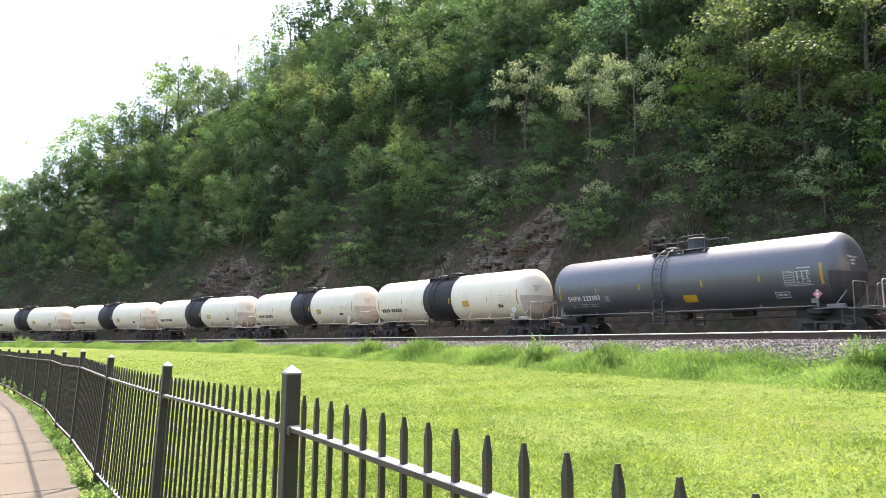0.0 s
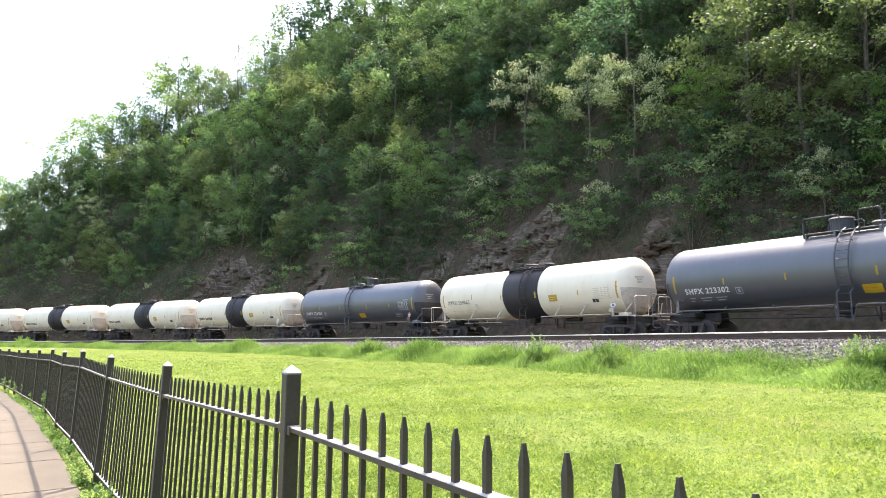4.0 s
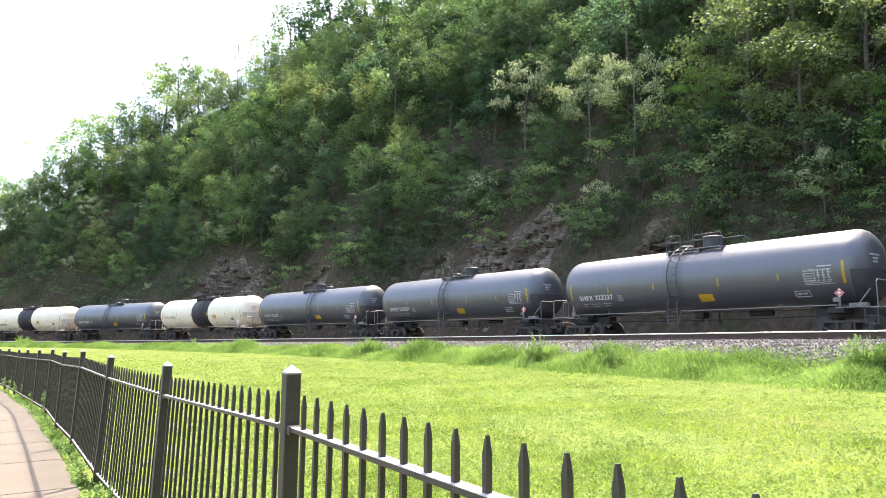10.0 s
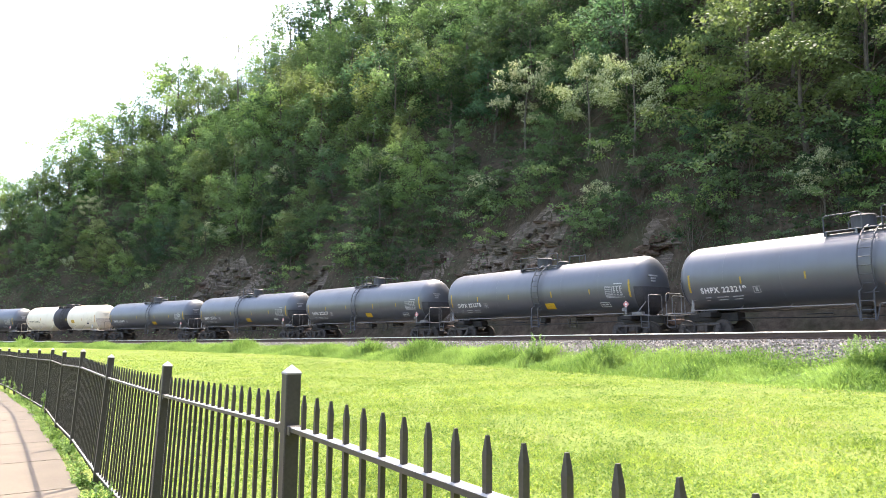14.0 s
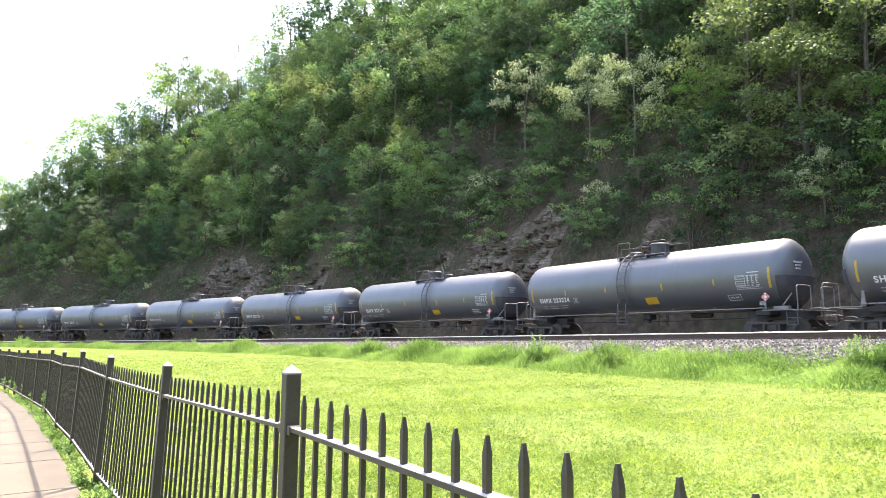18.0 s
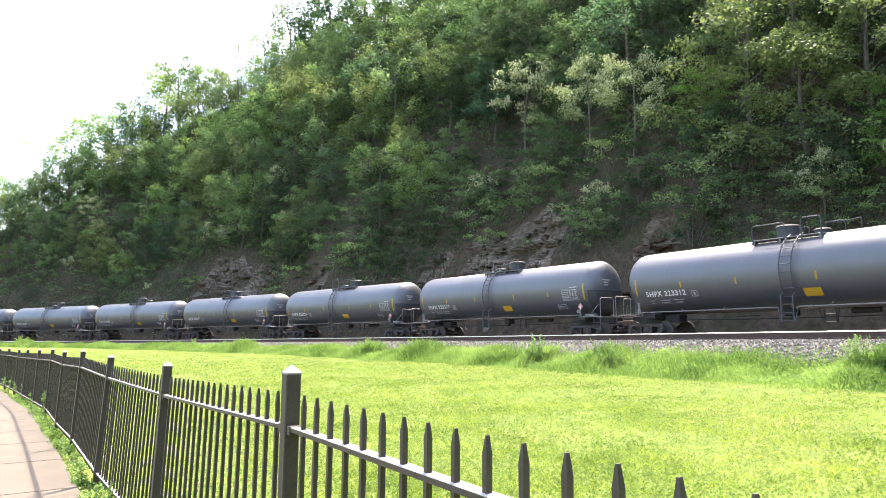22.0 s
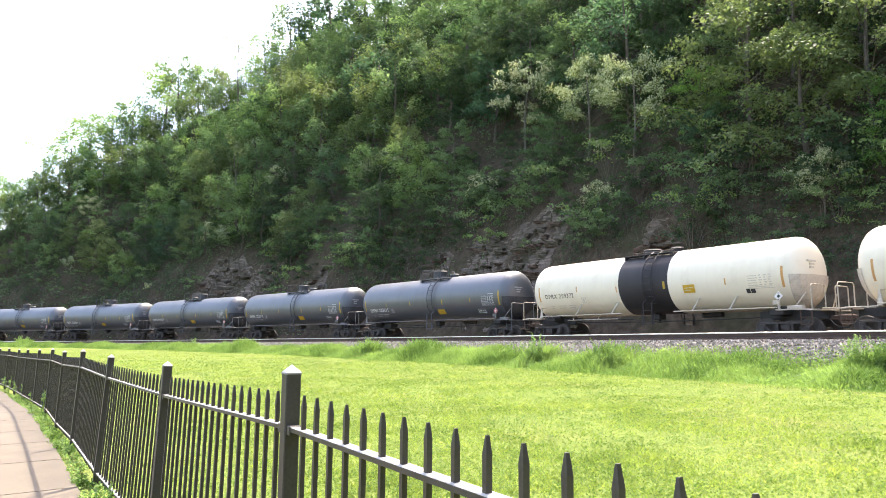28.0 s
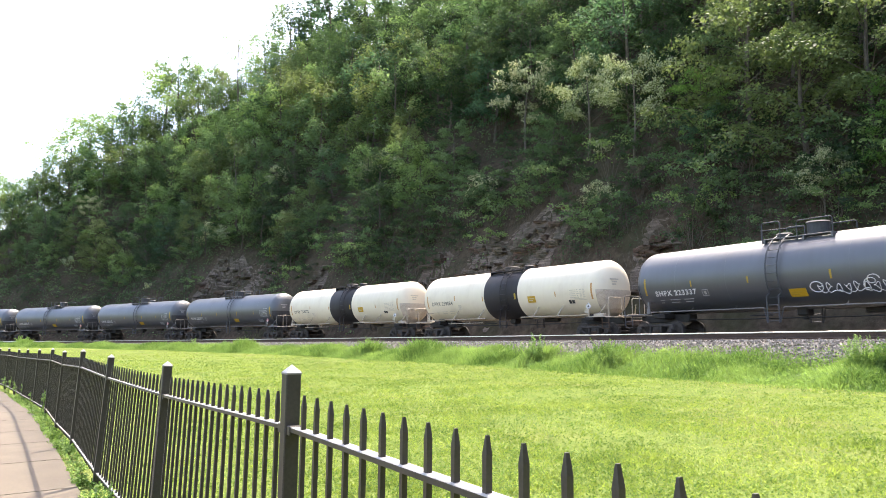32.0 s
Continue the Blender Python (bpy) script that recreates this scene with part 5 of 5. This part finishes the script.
def build_walk():
    walkway = new("pavement")
    tagged(walkway, "sunlit pale concrete walk beside the fence", "walkway", kind="structure")
    total = sum(math.dist(p, q) for p, q in zip(POSTS, POSTS[1:]))
    d = 0.3
    while d + 1.5 < total:
        for o0, o1 in ((0.21, 1.92), (1.94, 3.5)):
            bm = bmesh.new()
            n = 4
            rows = []
            for k in range(n + 1):
                dd = d + 0.01 + (1.5 - 0.02) * k / n
                rows.append([fence_point(dd, o0), fence_point(dd, o1)])
            top = [[bm.verts.new(v + Vector((0, 0, 0.03))) for v in r] for r in rows]
            bot = [[bm.verts.new(v + Vector((0, 0, -0.10))) for v in r] for r in rows]
            for k in range(n):
                bm.faces.new((top[k][0], top[k][1], top[k + 1][1], top[k + 1][0]))
                bm.faces.new((bot[k][0], top[k][0], top[k + 1][0], bot[k + 1][0]))
                bm.faces.new((bot[k][1], bot[k + 1][1], top[k + 1][1], top[k][1]))
            bm.faces.new((bot[0][0], bot[0][1], top[0][1], top[0][0]))
            bm.faces.new((bot[n][0], top[n][0], top[n][1], bot[n][1]))
            bmesh.ops.recalc_face_normals(bm, faces=bm.faces)
            part("slab", bm, M_CONC, walkway)
        d += 1.5


build_walk()


# ---- grasses ----
def build_grass():
    rng = np.random.default_rng(21)
    # lawn, thicker towards the fence
    n = 440000
    d = 1.2 * (60 / 1.2) ** rng.uniform(0, 1, n) ** 0.8
    az = np.radians(np.clip(rng.normal(0, 27, n), -85, 85))
    xy = np.stack([d * np.sin(az), d * np.cos(az)], 1)
    fd, _ = along_fence(xy[:, 0], xy[:, 1])
    w = RAD - np.hypot(xy[:, 0] - CX, xy[:, 1] - CY)
    clump = np.array([noise.noise((x * 1.3, y * 1.3, 0.0)) + 0.6 * noise.noise((x * 3.7, y * 3.7, 5.0)) for x, y in xy.tolist()]) * 1.3
    dry = np.array([noise.noise((x * 0.33, y * 0.33, 9.0)) + 0.5 * noise.noise((x * 1.1, y * 1.1, 2.0)) for x, y in xy.tolist()]) * 1.4 + 0.40 * smooth(2, 9, xy[:, 0]) - 0.12
    keep = (fd > 0.05) & (w > 12.6) & (rng.uniform(0, 1, n) > 0.75 * smooth(0.12, 0.55, dry)) & (rng.uniform(0, 1, n) < 0.72 + 0.3 * clump)
    xy, clump = xy[keep], clump[keep]
    dist = np.hypot(xy[:, 0], xy[:, 1])
    v = blades(rng, xy, 0.034 + 0.018 * np.maximum(clump, 0), 0.008 + 0.0012 * dist, 0.65)
    ob = quads("grass", v, M_TURF)
    tagged(ob, "short mown lawn grass in bright sun", "grass", kind="stuff")
    # tall grass along the ballast
    n = 125000
    s = 187 - 107 * rng.uniform(0, 1, n) ** 1.7
    w = rng.normal(12.0, 0.52, n)
    wave = np.clip(np.sin(s * 0.9) * np.sin(s * 0.37 + 1) + 0.4 * np.sin(s * 2.3) + 0.3 * np.sin(s * 4.1 + w * 3), -0.6, 1.2)
    peaks = sum(h * np.exp(-((s - c) / q) ** 2) for c, q, h in ((165.0, 1.1, 0.30), (160.3, 0.4, 0.45), (172.7, 0.3, 0.45), (176.2, 0.6, 0.42), (177.8, 0.5, 0.2), (183.9, 0.4, 0.2), (104.0, 1.3, 0.55), (98.0, 0.9, 0.35), (145.2, 0.4, 0.3), (142.0, 0.4, 0.25), (137.0, 0.5, 0.3)))
    tall = (0.37 + 0.19 * wave) * (0.75 + 0.25 * smooth(182, 168, s)) + peaks * 0.8
    v = blades(rng, track_xy(s, w), np.maximum(tall, 0.14) * np.exp(-((w - 12.0) / 1.0) ** 2), 0.013, 0.24)
    ob = quads("tall_grass", v, M_GRASS)
    tagged(ob, "uncut tall grass and weeds along the ballast edge", "grass", kind="stuff")
    # small broad leaves among the tall blades
    m = 52000
    pick = rng.integers(0, n, m)
    xy = track_xy(s[pick] + rng.normal(0, 0.05, m), w[pick] + rng.normal(0, 0.1, m))
    high = (np.maximum(tall, 0.14) * np.exp(-((w - 12.0) / 1.0) ** 2))[pick] * rng.uniform(0.15, 1.05, m)
    c = np.stack([xy[:, 0], xy[:, 1], ground_z(xy[:, 0], xy[:, 1]) + high], 1)
    ob = quads("leafy_weeds", leaf_quads(rng, c, np.tile(np.array([[0.0, -0.3, 0.8]]), (m, 1)), 0.062), M_GRASS)
    tagged(ob, "broad-leaved green weeds among the tall grass", "weeds", kind="stuff")
    # clover and plantain tufts in the lawn
    tufts, each = 17000, 8
    d = 2.2 * (34 / 2.2) ** rng.uniform(0, 1, tufts) ** 0.75
    az = np.radians(np.clip(rng.normal(4, 24, tufts), -70, 70))
    txy = np.stack([d * np.sin(az), d * np.cos(az)], 1)
    fd, _ = along_fence(txy[:, 0], txy[:, 1])
    ok = (fd > 0.15) & (RAD - np.hypot(txy[:, 0] - CX, txy[:, 1] - CY) > 12.8)
    txy, d = txy[ok], d[ok]
    r = rng.uniform(0.02, 0.065, len(d))
    xy = np.repeat(txy, each, 0) + rng.normal(0, 1, (len(d) * each, 2)) * np.repeat(r, each)[:, None]
    c = np.stack([xy[:, 0], xy[:, 1], ground_z(xy[:, 0], xy[:, 1]) + rng.uniform(0.02, 0.065, len(xy))], 1)
    ob = quads("clover", leaf_quads(rng, c, np.tile(np.array([[0.0, 0.0, 1.0]]), (len(c), 1)), 0.014 + 0.0008 * np.repeat(d, each)), M_CLOVER)
    tagged(ob, "small clover and weed tufts in the lawn", "weeds", kind="stuff")


build_grass()


def make_weed(seed, height, stems, leaf, mat, label):
    rng = np.random.default_rng(seed)
    weed = new("weed")
    pts, nrm = [], []
    for k in range(stems):
        dx, dy = rng.normal(0, 0.27, 2)
        h = height * rng.uniform(0.6, 1.0)
        a = Vector((rng.normal(0, 0.05), rng.normal(0, 0.05), -0.05))
        b = Vector((a.x + dx * h, a.y + dy * h, h))
        bm = bmesh.new()
        bar(bm, a, b, 0.008, 4, 0.003)
        part("stalk", bm, M_GRASS, weed)
        for q in range(int((50 if height > 0.6 else 18) * max(h, 0.22) / 0.5)):
            u = rng.uniform(0.1, 1.0)
            r = 0.24 * height * (1.1 - u)
            d = rng.normal(0, 1, 3)
            d[2] = abs(d[2]) * 0.4
            d /= np.linalg.norm(d)
            pts.append(np.array(a.lerp(b, u)) + d * r * 0.6)
            nrm.append(np.array([d[0] * 0.3, d[1] * 0.3, 0.8]))
    quads("foliage", leaf_quads(rng, np.array(pts), np.array(nrm), leaf), mat, weed)
    tagged(weed, label, "weed", "weeds")
    return weed


WEEDS = {"t": make_weed(61, 1.0, 13, 0.045, M_WEED, "tall leafy green weed at the ballast edge"),
         "u": make_weed(62, 0.85, 26, 0.05, M_GRASS, "bushy green weed at the ballast edge"),
         "v": make_weed(63, 0.22, 16, 0.065, M_GRASS, "low leafy weed beside the concrete walk"),
         "x": make_weed(64, 0.5, 4, 0.07, M_LEAF_B, "upright weed growing against the fence")}


def set_weed(key, x, y, scale):
    m = pose(x, y, gz(x, y), rnd.uniform(-6, 6), rnd.uniform(-6, 6), rnd.uniform(0, 360))
    base = WEEDS[key]
    if base.name in USED:
        ob = copy_thing(base, m)
    else:
        USED.add(base.name)
        ob = base
        ob.matrix_basis = m
    ob.scale = (scale, scale, scale * rnd.uniform(0.9, 1.1))


for key, s, w, sc in (("t", 176.0, 12.0, 0.95), ("t", 176.6, 12.1, 0.85), ("t", 172.7, 12.0, 1.05), ("u", 172.5, 12.2, 0.8), ("u", 176.3, 12.3, 0.8), ("t", 183.6, 11.5, 0.85), ("u", 184.3, 11.6, 0.9), ("u", 183.9, 11.7, 0.75), ("u", 176.1, 11.9, 1.0), ("u", 175.7, 12.1, 0.9), ("u", 176.7, 12.2, 0.85), ("u", 172.9, 12.1, 0.85), ("u", 165.0, 12.0, 1.0), ("t", 177.9, 12.1, 0.7), ("t", 165.8, 12.0, 0.75), ("t", 160.4, 12.0, 0.95), ("t", 145.3, 11.8, 0.8), ("t", 142.2, 11.8, 0.75),
                      ("t", 137.0, 11.7, 0.8), ("t", 104.5, 11.8, 1.1), ("t", 103.0, 11.8, 1.2), ("t", 98.0, 11.9, 1.0), ("u", 165.2, 12.4, 0.8), ("t", 151.0, 11.9, 0.6), ("t", 170.6, 11.9, 0.6)):
    p = on_track(s, w)
    set_weed(key, p.x, p.y, sc)
for k in range(26):
    d = 11.2 + 15.5 * rnd.random() ** 1.2
    p = fence_point(d, rnd.uniform(0.06, 0.20))
    set_weed("v", p.x, p.y, rnd.uniform(0.3, 0.6))
for d, off, sc in ((22.1, 0.10, 1.05), (26.8, 0.08, 0.95), (29.5, 0.12, 1.0), (14.3, 0.12, 0.5)):
    p = fence_point(d, off)
    set_weed("x", p.x, p.y, sc)


def build_strip():
    """Low leaves in the strip between the walk and the fence."""
    rng = np.random.default_rng(71)
    pts = []
    for k in range(9000):
        d, off = 9.5 + 18 * rng.random(), rng.uniform(0.02, 0.24)
        if noise.noise((d * 1.6, off * 5, 3.0)) < -0.18:
            continue
        p = fence_point(d, off)
        pts.append((p.x, p.y, p.z + 0.07 * rng.random() ** 1.5 * (1 + noise.noise((d * 2.5, off * 6, 1.0)))))
    pts = np.array(pts)
    ob = quads("ground_cover", leaf_quads(rng, pts, np.tile(np.array([[0.0, 0.0, 1.0]]), (len(pts), 1)), 0.036), M_GRASS)
    tagged(ob, "low green weeds between walk and fence", "weeds", kind="stuff")


build_strip()


def build_stones():
    """Loose ballast on the near shoulder."""
    rng = np.random.default_rng(41)
    n = 26000
    s = 190 - 70 * rng.uniform(0, 1, n) ** 1.5
    w = rng.uniform(9.1, 11.7, n)
    xy = track_xy(s, w)
    z = ground_z(xy[:, 0], xy[:, 1])
    r = rng.uniform(0.018, 0.040, n)
    unit = np.array([(1, 0, 0), (-1, 0, 0), (0, 1, 0), (0, -1, 0), (0, 0, 1), (0, 0, -1)], float)
    v = unit[None] * r[:, None, None] * rng.uniform(0.6, 1.3, (n, 6, 1)) + rng.normal(0, 0.007, (n, 6, 3))
    a = rng.uniform(0, 6.28, n)
    ca, sa = np.cos(a), np.sin(a)
    vx, vy = v[:, :, 0] * ca[:, None] - v[:, :, 1] * sa[:, None], v[:, :, 0] * sa[:, None] + v[:, :, 1] * ca[:, None]
    v = np.stack([vx + xy[:, :1], vy + xy[:, 1:], v[:, :, 2] + (z + r * 0.5)[:, None]], 2)
    tri = np.array([(0, 2, 4), (2, 1, 4), (1, 3, 4), (3, 0, 4), (2, 0, 5), (1, 2, 5), (3, 1, 5), (0, 3, 5)])
    f = (tri[None] + 6 * np.arange(n)[:, None, None]).reshape(-1, 3)
    ob = from_arrays("ballast", v.reshape(-1, 3).tolist(), f.tolist(), M_STONE)
    tagged(ob, "loose pale grey ballast stones beside the rail", "ballast", kind="stuff")


build_stones()


def motions():
    """The train rolls off along the curve at an even speed; the wheels turn with it."""
    times = [float(t) for t in range(33)]
    for j, car in CARS:
        walk(car, [(t, car_pose(j, t)) for t in times])
    sets = [o for _, car in CARS for o in car.children_recursive if o.name.startswith("wheelset")]
    turn = math.degrees(SPEED / 15 / WHEEL_R)
    walk(sets[0], [(k / 15, pose(0, 0, WHEEL_R, 0, -turn * k, 0)) for k in range(481)])
    rolling = sets[0].animation_data
    for o in sets[1:]:
        o.rotation_mode = "QUATERNION"
        keys = o.animation_data_create()
        keys.action = rolling.action
        keys.action_slot = rolling.action_slot


motions()
